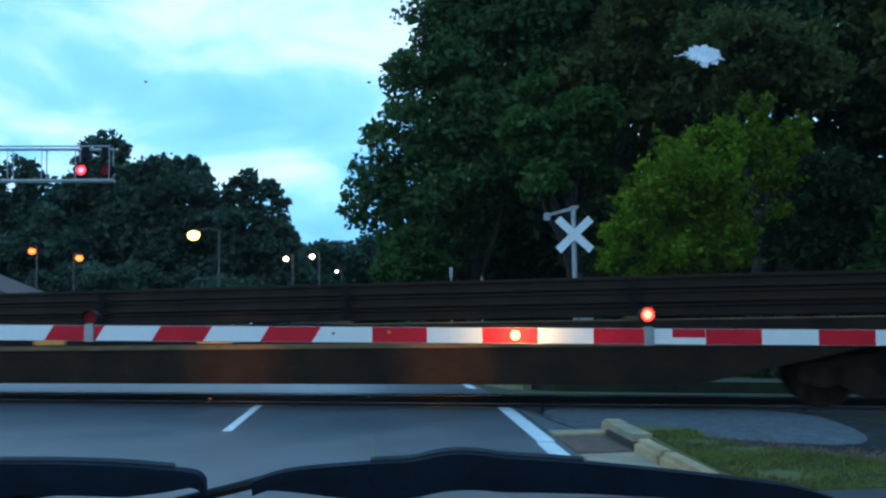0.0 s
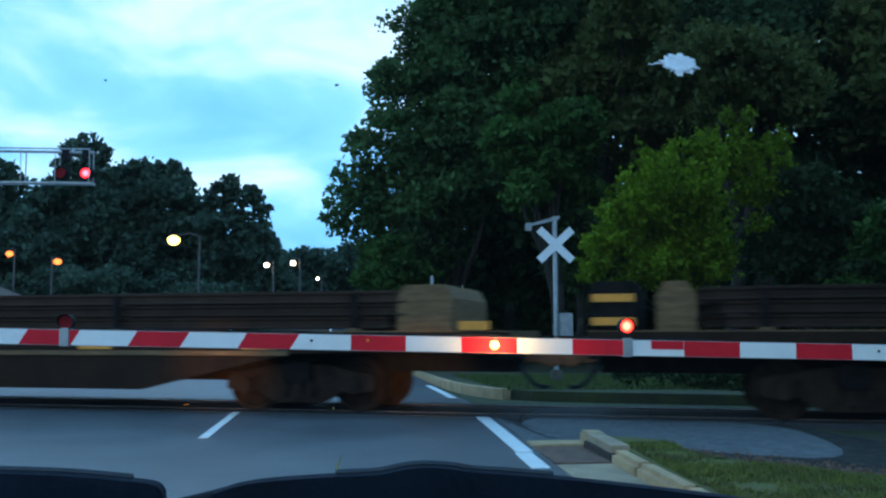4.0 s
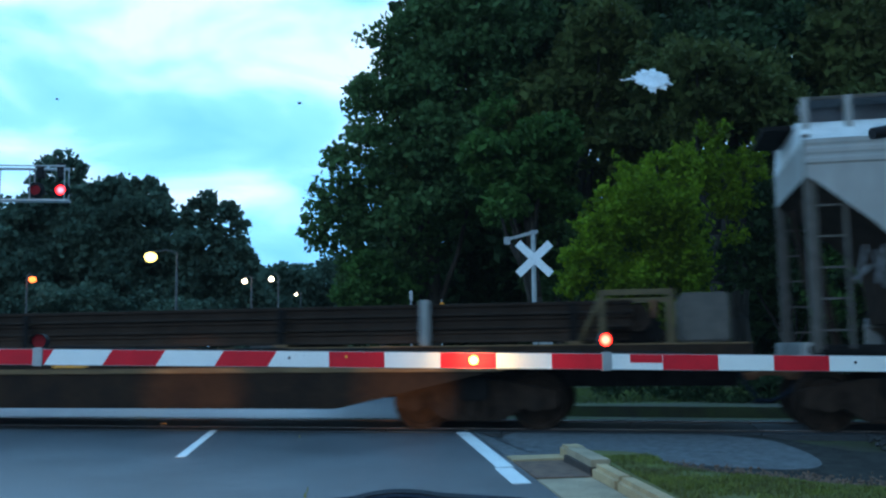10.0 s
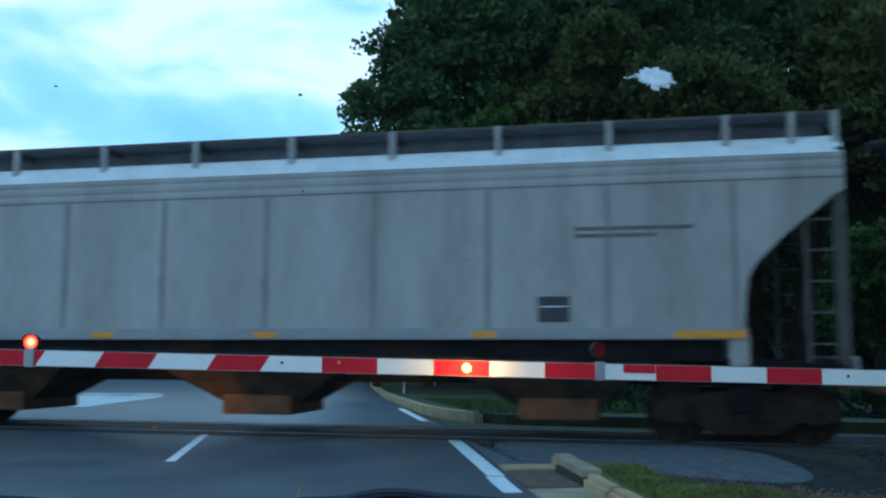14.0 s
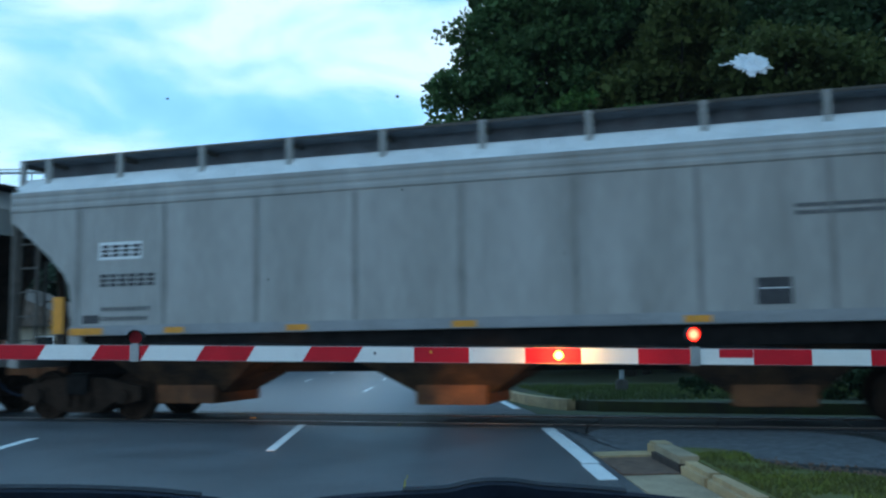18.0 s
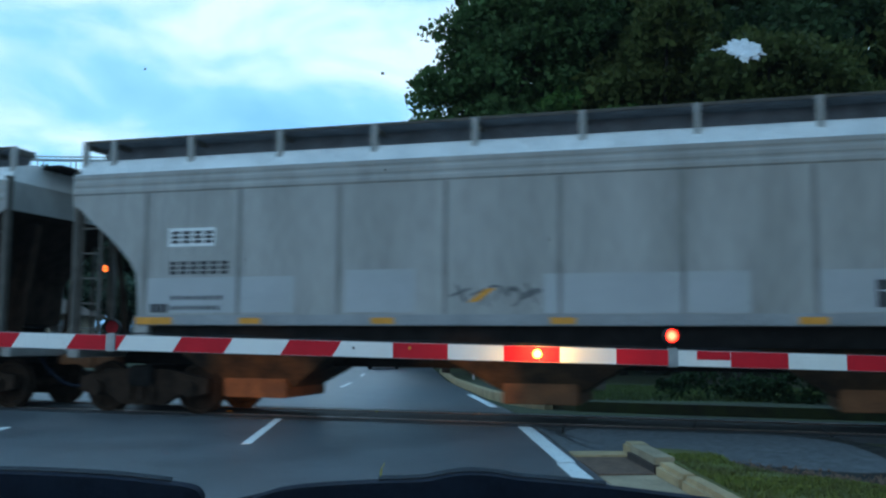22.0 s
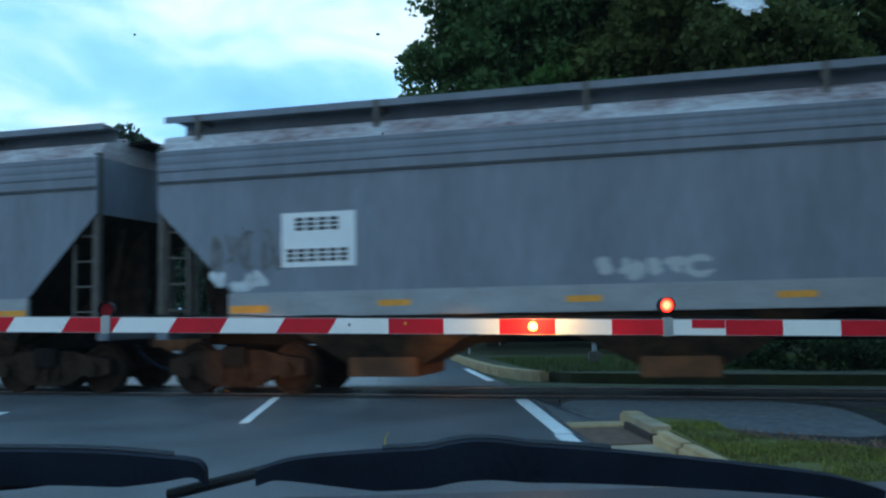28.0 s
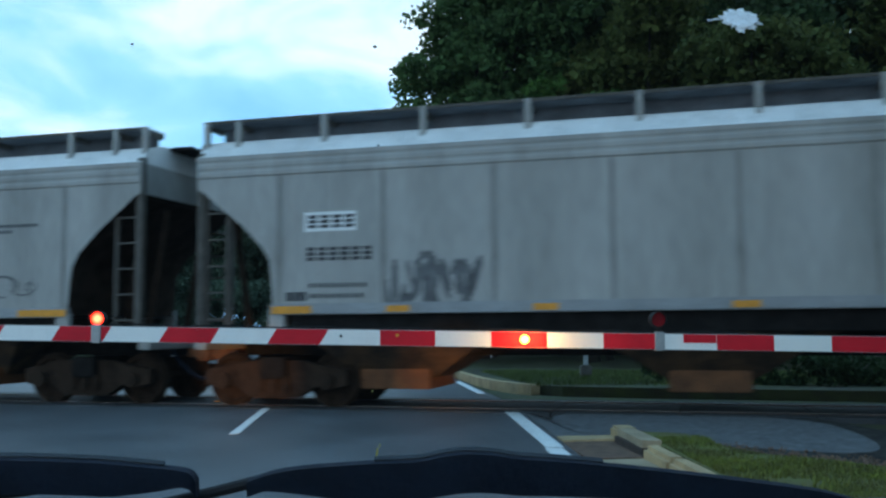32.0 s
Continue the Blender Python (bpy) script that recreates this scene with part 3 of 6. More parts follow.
slab("grass_verge", [(4.6, 17.6), (3.4, 18.3), (2.86, 19.4), (2.55, 21.2), (2.4, 23.5), (2.33, 27), (2.32, 36.5), (46, 21.5), (46, 2.4), (34, 7.2), (10, 15.2)], -0.16, 0.13, SOIL, "green grass verge beyond the track", "verge")
slab("pavement_apron", [(-30, 30.0), (-6.1, 24.5), (-6.0, 34.8), (-30, 36.5)], -0.1, 0.025, PALE_CONCRETE, "pale concrete apron beside the far lanes", "pavement")
slab("apron_edge", [(-30, 36.5), (-6.0, 34.8), (-6.0, 35.0), (-30, 36.7)], -0.1, 0.14, PALE_CONCRETE, "pale raised edge of the concrete apron", "kerb")


def blades(name, box_xy, count, height, material, label, height_at, keep):
    """Grass blades scattered over a box of ground, each a leaning sliver."""
    verts, faces = [], []
    x0, x1, y0, y1 = box_xy
    while len(faces) < count:
        x, y = rng.uniform(x0, x1), rng.uniform(y0, y1)
        if not keep(x, y):
            continue
        h, a, lean = height * rng.uniform(0.4, 1.3), rng.uniform(0, math.tau), rng.uniform(0.1, 0.6)
        h *= 0.75 + 0.7 * noise.noise((x * 1.7, y * 1.7, 5.0))
        w = 0.006 + 0.007 * rng.random()
        dx, dy = math.cos(a), math.sin(a)
        k = len(verts)
        g = height_at(x, y)
        verts += [(x - dy * w, y + dx * w, g), (x + dy * w, y - dx * w, g), (x + dx * h * lean, y + dy * h * lean, g + h)]
        faces.append((k, k + 1, k + 2))
    return tagged(sheet(name, verts, faces, material), label, "grass", "", "stuff")


def in_verge(x, y):
    """Thick over most of the verge, thinning towards the gravel and in worn spots."""
    thin = (verge_edge(x) - y) / 0.9 if x > 3.3 else 1.0
    return x > 2.74 and thin > rng.random() * 0.9 and noise.noise((x * 1.1, y * 1.1, 0)) > -0.45 + 0.3 * rng.random() - 0.15


blades("grass", (2.76, 8.6, 4.4, 9.9), 62000, 0.05, GRASS, "short green grass on the near verge", lambda x, y: verge_z(x, y) - 0.004, in_verge)
blades("grass", (2.4, 12.0, 18.0, 30.0), 24000, 0.13, FAR_GRASS, "green grass beyond the track", lambda x, y: level(x, y) + 0.125, lambda x, y: x > 2.9 and y > 18.6)

# ---- trees ----


def leaves(lobes, count, size, seed, flat=0.8, pads=13, plume=False):
    """Vertices and faces of many small leaves, gathered in pads (or upright plumes) on the shells of lobes (x, y, z, r)."""
    g = np.random.default_rng(seed)
    lob = np.array(lobes, float)
    share = lob[:, 3] ** 2 / (lob[:, 3] ** 2).sum()
    n_pads = int(pads * len(lob))
    on = g.choice(len(lob), n_pads, p=share)
    d = g.normal(size=(n_pads, 3))
    d[:, 2] += 0.35
    d /= np.linalg.norm(d, axis=1)[:, None]
    centre = lob[on, :3] + d * (lob[on, 3] * g.uniform(0.45, 0.82, n_pads))[:, None] * (1, 1, flat)
    pad_r = lob[on, 3] * g.uniform(0.20, 0.42, n_pads)
    pick = g.choice(n_pads, count, p=pad_r ** 1.8 / (pad_r ** 1.8).sum())
    off = g.normal(size=(count, 3)) * pad_r[pick][:, None] * 0.52
    span = np.linalg.norm(off, axis=1) / pad_r[pick]
    off *= np.minimum(1.0, 1.15 / np.maximum(span, 1e-6))[:, None]
    if plume:
        along = d[pick] + (0, 0, 0.9)
        along /= np.linalg.norm(along, axis=1)[:, None]
        reach = (off * along).sum(1)[:, None]
        off = (off - along * reach) * np.clip(0.85 - 0.55 * reach / pad_r[pick][:, None], 0.25, 1.3) * 0.7 + along * reach * 1.9
    else:
        off[:, 2] = off[:, 2] * 0.55 - 0.30 * np.hypot(off[:, 0], off[:, 1]) + 0.12 * pad_r[pick]
    c = centre[pick] + off
    stray = g.random(count) < 0.22
    k = g.choice(len(lob), count, p=share)
    e = g.normal(size=(count, 3))
    e /= np.linalg.norm(e, axis=1)[:, None]
    shell = lob[k, :3] + e * (lob[k, 3] * g.uniform(0.35, 0.85, count))[:, None] * (1, 1, flat)
    c[stray] = shell[stray]
    u = g.normal(size=(count, 3))
    u /= np.linalg.norm(u, axis=1)[:, None]
    v = np.cross(u, g.normal(size=(count, 3)))
    v /= np.linalg.norm(v, axis=1)[:, None]
    s = size * g.uniform(0.5, 1.4, (count, 1))
    quad = np.stack([c - u * s, c - v * s * 0.62 + u * s * 0.1, c + u * s * 1.1, c + v * s * 0.62], 1)
    faces = np.arange(count * 4).reshape(count, 4)
    return quad.reshape(-1, 3), faces


def tree(name, base, lobes, count, size, material, label, seed, trunk=0.28, forks=5, category="tree", group="", plume=False, swell=1.0):
    """A tapered trunk with limbs to the lobes, and a crown of many small leaf clumps."""
    g = random.Random(seed)
    root = thing(name, label, category, pose(*base), group)
    rel = [(x - base[0], y - base[1], z - base[2], r) for x, y, z, r in lobes]
    top = max(z for _, _, z, _ in rel)
    mean = Vector((sum(p[0] for p in rel) / len(rel), sum(p[1] for p in rel) / len(rel), 0))
    bm = bmesh.new()
    spine = [Vector((0, 0, -0.15))]
    for k in range(1, 7):
        f = k / 6
        spine.append(Vector((mean.x * f * 0.7 + g.uniform(-0.2, 0.2), mean.y * f * 0.7 + g.uniform(-0.2, 0.2), top * 0.85 * f)))
    for k in range(6):
        add_tube(bm, spine[k], spine[k + 1], trunk * (1.15 - 0.15 * k), trunk * (1.0 - 0.15 * k), n=8)
    part("trunk", bm, BARK, root, "", True)
    limbs = bmesh.new()
    for x, y, z, r in sorted(rel, key=lambda p: -p[3])[:forks + 4]:
        k = max(1, min(5, int(6 * max(0.1, z - 0.3 * top) / top)))
        a, b = spine[k], Vector((x, y, z))
        m = a.lerp(b, 0.5) + Vector((g.uniform(-0.3, 0.3), g.uniform(-0.3, 0.3), -0.1 * r))
        add_tube(limbs, a, m, trunk * 0.42, trunk * 0.25, n=6)
        add_tube(limbs, m, b, trunk * 0.25, trunk * 0.08, n=6)
    part("limbs", limbs, BARK, root)
    vs, fs = leaves([(x, y, z, r * swell) for x, y, z, r in rel], count, size, seed, plume=plume)
    me = bpy.data.meshes.new("crown")
    me.from_pydata(vs.tolist(), [], fs.tolist())
    me.materials.append(material)
    part("crown", me, None, root)
    return root


def lobed(cx, cy, cz, rx, rz, n, seed, small=0.45):
    """Lobes filling an egg of half-width rx and half-height rz."""
    g = random.Random(seed)
    out = [(cx, cy, cz, min(rx, rz) * 0.75)]
    for _ in range(n):
        a, e, f = g.uniform(0, math.tau), math.asin(g.uniform(-0.9, 1)), g.uniform(0.45, 0.85)
        out.append((cx + rx * f * math.cos(a) * math.cos(e), cy + rx * f * math.sin(a) * math.cos(e), cz + rz * f * math.sin(e), min(rx, rz) * g.uniform(small * 0.6, small * 1.2)))
    return out


DARK_TREE = "tall dark green broadleaf tree at the edge of the wood"
# the wood on the right beyond the track; its open edge faces the road
edge_tree = [(3.6, 42, 15.4, 2.0), (2.6, 42, 14.3, 1.3), (5.6, 42.5, 13.6, 3.2), (1.2, 41.5, 12.7, 1.15), (0.75, 41.6, 12.2, 0.75), (2.6, 42, 12.2, 1.8), (1.6, 42, 10.4, 1.6), (4.2, 42, 10.6, 2.6), (0.5, 41.8, 9.2, 1.3), (-0.15, 41.8, 8.3, 1.2), (1.5, 42, 8.0, 1.9), (-0.75, 41.8, 7.2, 1.05), (-1.15, 41.7, 6.3, 0.75), (0.3, 42, 6.4, 1.6), (3.3, 42, 7.2, 2.4), (6.2, 42, 9.0, 2.8), (7.2, 42.3, 16.6, 2.6), (5.2, 42, 17.0, 2.0), (0.9, 42, 4.6, 1.4), (2.6, 42, 4.4, 1.7)]
tree("broadleaf_tree", (4.6, 43.0, 0), edge_tree, 52000, 0.15, LEAF_EDGE, "tall dark green broadleaf tree with a ragged lobed outline", 11, 0.42, 8, swell=1.2)
tree("broadleaf_tree", (11.2, 41.0, 0), lobed(11.2, 41, 12.4, 4.4, 6.6, 16, 21), 22000, 0.18, LEAF_OLIVE, DARK_TREE, 12, 0.4, 6, group="wood")
tree("broadleaf_tree", (17.0, 38.0, 0), lobed(17.0, 38, 12.0, 4.8, 6.6, 16, 22), 22000, 0.18, LEAF_DARK, DARK_TREE, 13, 0.4, 6, group="wood")
tree("broadleaf_tree", (22.5, 35.0, 0), lobed(22.5, 35, 10.8, 4.8, 6.4, 16, 23), 22000, 0.18, LEAF_OLIVE, DARK_TREE, 14, 0.4, 6, group="wood")
tree("broadleaf_tree", (27.5, 32.0, 0), lobed(27.5, 32, 9.6, 4.8, 6.2, 16, 24), 22000, 0.18, LEAF_DARK, DARK_TREE, 15, 0.4, 6, group="wood")
tree("broadleaf_tree", (8.0, 36.5, 0), lobed(7.4, 36.5, 8.6, 3.0, 3.6, 13, 25), 15000, 0.15, LEAF_MID, "broadleaf tree with mid green leaves among darker trees", 16, 0.3, 6)
tree("broadleaf_tree", (13.5, 33.0, 0), lobed(13.5, 33, 10.5, 3.4, 4.0, 13, 26), 15000, 0.15, LEAF_OLIVE, DARK_TREE, 17, 0.3, 6, group="wood")
tree("broadleaf_tree", (17.8, 28.5, 0), lobed(17.0, 28.0, 3.7, 3.3, 2.7, 14, 27), 17000, 0.12, LEAF_MID, "low mid green tree beside the yellow-green bush", 18, 0.2, 6)
tree("broadleaf_tree", (20.5, 24.0, 0), lobed(20.5, 24, 7.0, 3.6, 5.0, 14, 28), 15000, 0.15, LEAF_DARK, DARK_TREE, 19, 0.3, 6, group="wood")
tree("understorey_tree", (1.9, 40.5, 0), lobed(1.7, 40.5, 3.9, 1.9, 2.5, 10, 29), 9000, 0.13, LEAF_MID, "low leafy understorey tree at the foot of the wood", 20, 0.16, 5)
tree("understorey_tree", (9.2, 38.5, 0), lobed(9.6, 38.5, 4.6, 2.6, 2.6, 11, 30), 9000, 0.13, LEAF_EDGE, "low leafy understorey tree at the foot of the wood", 21, 0.16, 5)
tree("understorey_tree", (14.8, 30.0, 0), lobed(15.4, 30, 4.0, 3.4, 2.8, 13, 31), 12000, 0.13, LEAF_DARK, "low leafy understorey tree at the foot of the wood", 22, 0.16, 5)
bush = [(9.9, 28, 5.2, 1.7), (8.5, 28, 5.0, 1.1), (7.9, 27.8, 4.2, 0.9), (7.3, 27.8, 3.4, 0.75), (11.4, 28, 6.6, 1.0), (11.9, 28, 7.5, 0.55), (12.5, 28, 6.9, 0.6), (10.7, 28, 7.0, 0.7), (9.3, 28, 6.4, 0.7), (8.9, 28, 6.0, 0.6), (12.4, 28, 5.8, 0.9), (12.4, 28, 4.6, 0.6), (10.5, 27.6, 3.7, 1.3), (8.8, 27.6, 3.2, 1.0), (9.9, 27.6, 2.3, 0.9), (7.9, 27.7, 2.5, 0.7), (7.0, 27.8, 4.0, 0.5), (7.5, 27.8, 4.9, 0.5), (8.2, 28, 5.9, 0.45), (9.9, 28, 7.0, 0.45), (11.5, 28, 8.0, 0.4), (12.2, 28, 8.1, 0.35), (13.2, 28, 7.2, 0.5), (13.3, 28, 6.5, 0.5), (6.9, 27.8, 2.9, 0.5)]
tree("leafy_bush", (10.2, 28.3, 0), bush, 34000, 0.075, LEAF_BUSH, "large bright yellow-green leafy bush at the wood's edge", 23, 0.13, 8, "bush", plume=True)
far = []
for k in range(26):
    x = -3 + 2.2 * k + rng.uniform(-0.6, 0.6)
    y = 57 - 0.55 * k + rng.uniform(-2, 2)
    for z in (2.5, 6.5, 10.5, 14.5, 18.5):
        if x < 1.4 or (x < 3.5 and z > 6 + 1.2 * (x + 3)):
            continue
        far.append((x, y, z + rng.uniform(-1, 1), rng.uniform(2.4, 3.4)))
for k in range(22):
    far.append((1.6 + 0.2 * k + rng.uniform(-0.3, 0.3), 50 + rng.uniform(-1.5, 1.5), rng.uniform(0.8, 5.5), rng.uniform(1.0, 1.6)))
for k in range(30):
    far.append((2.0 + 0.5 * k, 62 + rng.uniform(-1, 1), rng.uniform(0.8, 6.0), rng.uniform(1.8, 2.4)))
for k in range(26):
    far.append((11.5 + 0.5 * k + rng.uniform(-0.4, 0.4), 44.5 - 0.25 * k + rng.uniform(-0.6, 0.6), rng.uniform(2.0, 9.5), rng.uniform(1.4, 2.0)))
for k in range(20):
    far.append((5.0 + 1.3 * k, 50 - 0.5 * k + rng.uniform(-1, 1), 20.5 - 0.25 * k + rng.uniform(-1, 1), rng.uniform(2.6, 3.4)))
for x, z in ((9.2, 15.2), (8.4, 16.4), (6.2, 14.6), (10.2, 14.2), (7.4, 13.2), (4.8, 12.0), (12.0, 17.0)):
    far.append((x, 47.0, z, 1.9))
vs, fs = leaves(far, 116000, 0.32, 40)
me = bpy.data.meshes.new("far_wood")
me.from_pydata(vs.tolist(), [], fs.tolist())
me.materials.append(LEAF_DARK)
tagged(new("far_wood", me), "dense dark foliage deep in the wood", "woodland", "", "stuff")

deep = []
for k in range(46):
    x = 1.4 + 1.0 * k
    for z in (0.8, 2.6, 4.6, 6.8, 9.4):
        deep.append((x + rng.uniform(-0.4, 0.4), 66 - 0.42 * x + rng.uniform(-1.0, 1.0), z, rng.uniform(1.5, 2.0)))
vs, fs = leaves(deep, 72000, 0.44, 43, pads=16)
me = bpy.data.meshes.new("deep_wood")
me.from_pydata(vs.tolist(), [], fs.tolist())
me.materials.append(LEAF_DARK)
tagged(new("deep_wood", me), "dark undergrowth deep between the trunks of the wood", "woodland", "", "stuff")

# weeds and brambles added to darken the far bank, in the wood's shade
weeds = []
for k in range(64):
    x = 5.6 + 20 * (k + rng.random()) / 64
    edge = 17.6 - 0.40 * (x - 4.6)
    weeds.append((x, edge + rng.uniform(1.6, 3.4), level(x, edge + 2.5) + rng.uniform(0.25, 0.55), rng.uniform(0.38, 0.68)))
vs, fs = leaves(weeds, 26000, 0.06, 47, pads=10)
me = bpy.data.meshes.new("undergrowth")
me.from_pydata(vs.tolist(), [], fs.tolist())
me.materials.append(LEAF_DARK)
tagged(new("undergrowth", me), "low dark green weeds, added to darken the bank beyond the track", "undergrowth", "", "stuff")

# unseen foliage, added right of the view to hold back skylight
near = []
for k in range(130):
    near.append((rng.uniform(10.5, 24), rng.uniform(-24, 6.0), rng.uniform(2, 21), rng.uniform(1.8, 2.8)))
vs, fs = leaves(near, 60000, 0.36, 41, pads=8)
me = bpy.data.meshes.new("near_wood")
me.from_pydata(vs.tolist(), [], fs.tolist())
me.materials.append(LEAF_DARK)
tagged(new("near_wood", me), "unseen foliage added to dim the light from the right", "woodland", "", "stuff")

# the trees beyond the far lanes
FAR_TREE = "distant dark grey-green tree behind the street lamps"
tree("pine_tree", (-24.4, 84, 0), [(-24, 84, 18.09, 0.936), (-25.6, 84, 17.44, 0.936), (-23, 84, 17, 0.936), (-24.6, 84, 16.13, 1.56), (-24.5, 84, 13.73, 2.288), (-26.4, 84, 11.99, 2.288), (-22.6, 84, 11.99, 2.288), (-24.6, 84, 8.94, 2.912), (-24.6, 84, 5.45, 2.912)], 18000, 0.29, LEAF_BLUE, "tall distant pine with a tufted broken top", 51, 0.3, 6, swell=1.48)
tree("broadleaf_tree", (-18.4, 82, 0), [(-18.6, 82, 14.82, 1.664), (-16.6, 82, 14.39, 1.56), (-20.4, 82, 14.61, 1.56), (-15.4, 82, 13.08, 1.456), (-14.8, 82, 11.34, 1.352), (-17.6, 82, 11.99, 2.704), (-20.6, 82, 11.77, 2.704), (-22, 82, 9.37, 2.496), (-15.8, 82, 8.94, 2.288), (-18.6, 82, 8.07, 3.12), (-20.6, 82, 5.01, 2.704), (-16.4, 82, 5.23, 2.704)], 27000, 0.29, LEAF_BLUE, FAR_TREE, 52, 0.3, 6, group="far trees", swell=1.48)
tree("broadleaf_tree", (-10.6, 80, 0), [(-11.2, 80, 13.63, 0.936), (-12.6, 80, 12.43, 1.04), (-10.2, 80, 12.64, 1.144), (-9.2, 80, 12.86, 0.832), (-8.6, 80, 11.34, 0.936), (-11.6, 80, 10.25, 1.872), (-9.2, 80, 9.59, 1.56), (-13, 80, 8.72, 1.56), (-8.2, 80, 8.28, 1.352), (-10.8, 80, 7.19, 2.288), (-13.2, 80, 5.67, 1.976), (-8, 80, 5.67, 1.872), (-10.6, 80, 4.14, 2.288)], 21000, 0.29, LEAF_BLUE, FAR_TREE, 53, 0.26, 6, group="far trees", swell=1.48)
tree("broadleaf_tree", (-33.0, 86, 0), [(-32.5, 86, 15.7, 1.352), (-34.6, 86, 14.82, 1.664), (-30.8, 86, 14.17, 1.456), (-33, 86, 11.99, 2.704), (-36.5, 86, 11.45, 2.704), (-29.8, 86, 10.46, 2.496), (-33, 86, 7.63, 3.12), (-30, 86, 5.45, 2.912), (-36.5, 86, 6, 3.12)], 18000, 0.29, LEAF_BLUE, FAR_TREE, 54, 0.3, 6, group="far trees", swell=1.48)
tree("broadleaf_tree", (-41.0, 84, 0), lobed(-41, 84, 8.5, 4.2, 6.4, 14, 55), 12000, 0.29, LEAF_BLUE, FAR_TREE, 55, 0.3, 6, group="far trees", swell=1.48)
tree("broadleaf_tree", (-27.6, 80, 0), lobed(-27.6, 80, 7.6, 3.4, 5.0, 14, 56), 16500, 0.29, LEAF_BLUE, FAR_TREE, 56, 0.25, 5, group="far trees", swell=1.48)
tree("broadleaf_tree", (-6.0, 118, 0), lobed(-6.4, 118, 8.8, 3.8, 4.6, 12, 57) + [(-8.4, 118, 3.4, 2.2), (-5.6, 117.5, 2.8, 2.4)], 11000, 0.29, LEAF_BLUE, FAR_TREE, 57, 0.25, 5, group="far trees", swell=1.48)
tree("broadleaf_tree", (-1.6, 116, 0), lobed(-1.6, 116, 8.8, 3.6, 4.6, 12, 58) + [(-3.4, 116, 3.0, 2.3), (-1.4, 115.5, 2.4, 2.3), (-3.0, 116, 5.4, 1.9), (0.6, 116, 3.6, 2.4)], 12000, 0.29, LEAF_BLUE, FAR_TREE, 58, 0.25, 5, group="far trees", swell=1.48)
back = []
for k in range(34):
    x = -58 + 1.6 * k
    top = 11.0 if x < -16 else 11.0 - 0.75 * (x + 16)
    for z in np.arange(1.5, max(2.0, top), 2.3):
        back.append((x + rng.uniform(-0.6, 0.6), 97 + rng.uniform(-2, 2), z, rng.uniform(1.6, 2.3)))
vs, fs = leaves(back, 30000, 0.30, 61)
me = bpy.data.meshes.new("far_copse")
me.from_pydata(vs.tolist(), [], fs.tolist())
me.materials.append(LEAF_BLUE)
tagged(new("far_copse", me), "dark distant copse behind the street lamps", "woodland", "", "stuff")
hedge = []
for k in range(30):
    hedge.append((-46 + 1.45 * k, 74 + rng.uniform(-2, 2) + (8 if k > 26 else 0), rng.uniform(1.4, 5.0), rng.uniform(1.5, 2.4)))
for k in range(14):
    hedge.append((-9 + 1.1 * k, 122, rng.uniform(2, 5.5), rng.uniform(1.8, 2.6)))
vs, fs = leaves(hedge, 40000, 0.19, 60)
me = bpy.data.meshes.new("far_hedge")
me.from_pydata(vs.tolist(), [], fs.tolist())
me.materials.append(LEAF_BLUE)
tagged(new("far_hedge", me), "dark unclipped hedge along the far lanes", "hedge", "", "stuff")

# ---- crossing gate, signals and signs ----
FLASH = 1.195
flashers = []


def arm_y(x):
    return 6.94 - 0.104 * (x + 0.07)


def arm_top(x):
    return 1.226 - 0.0206 * (x + 0.07)


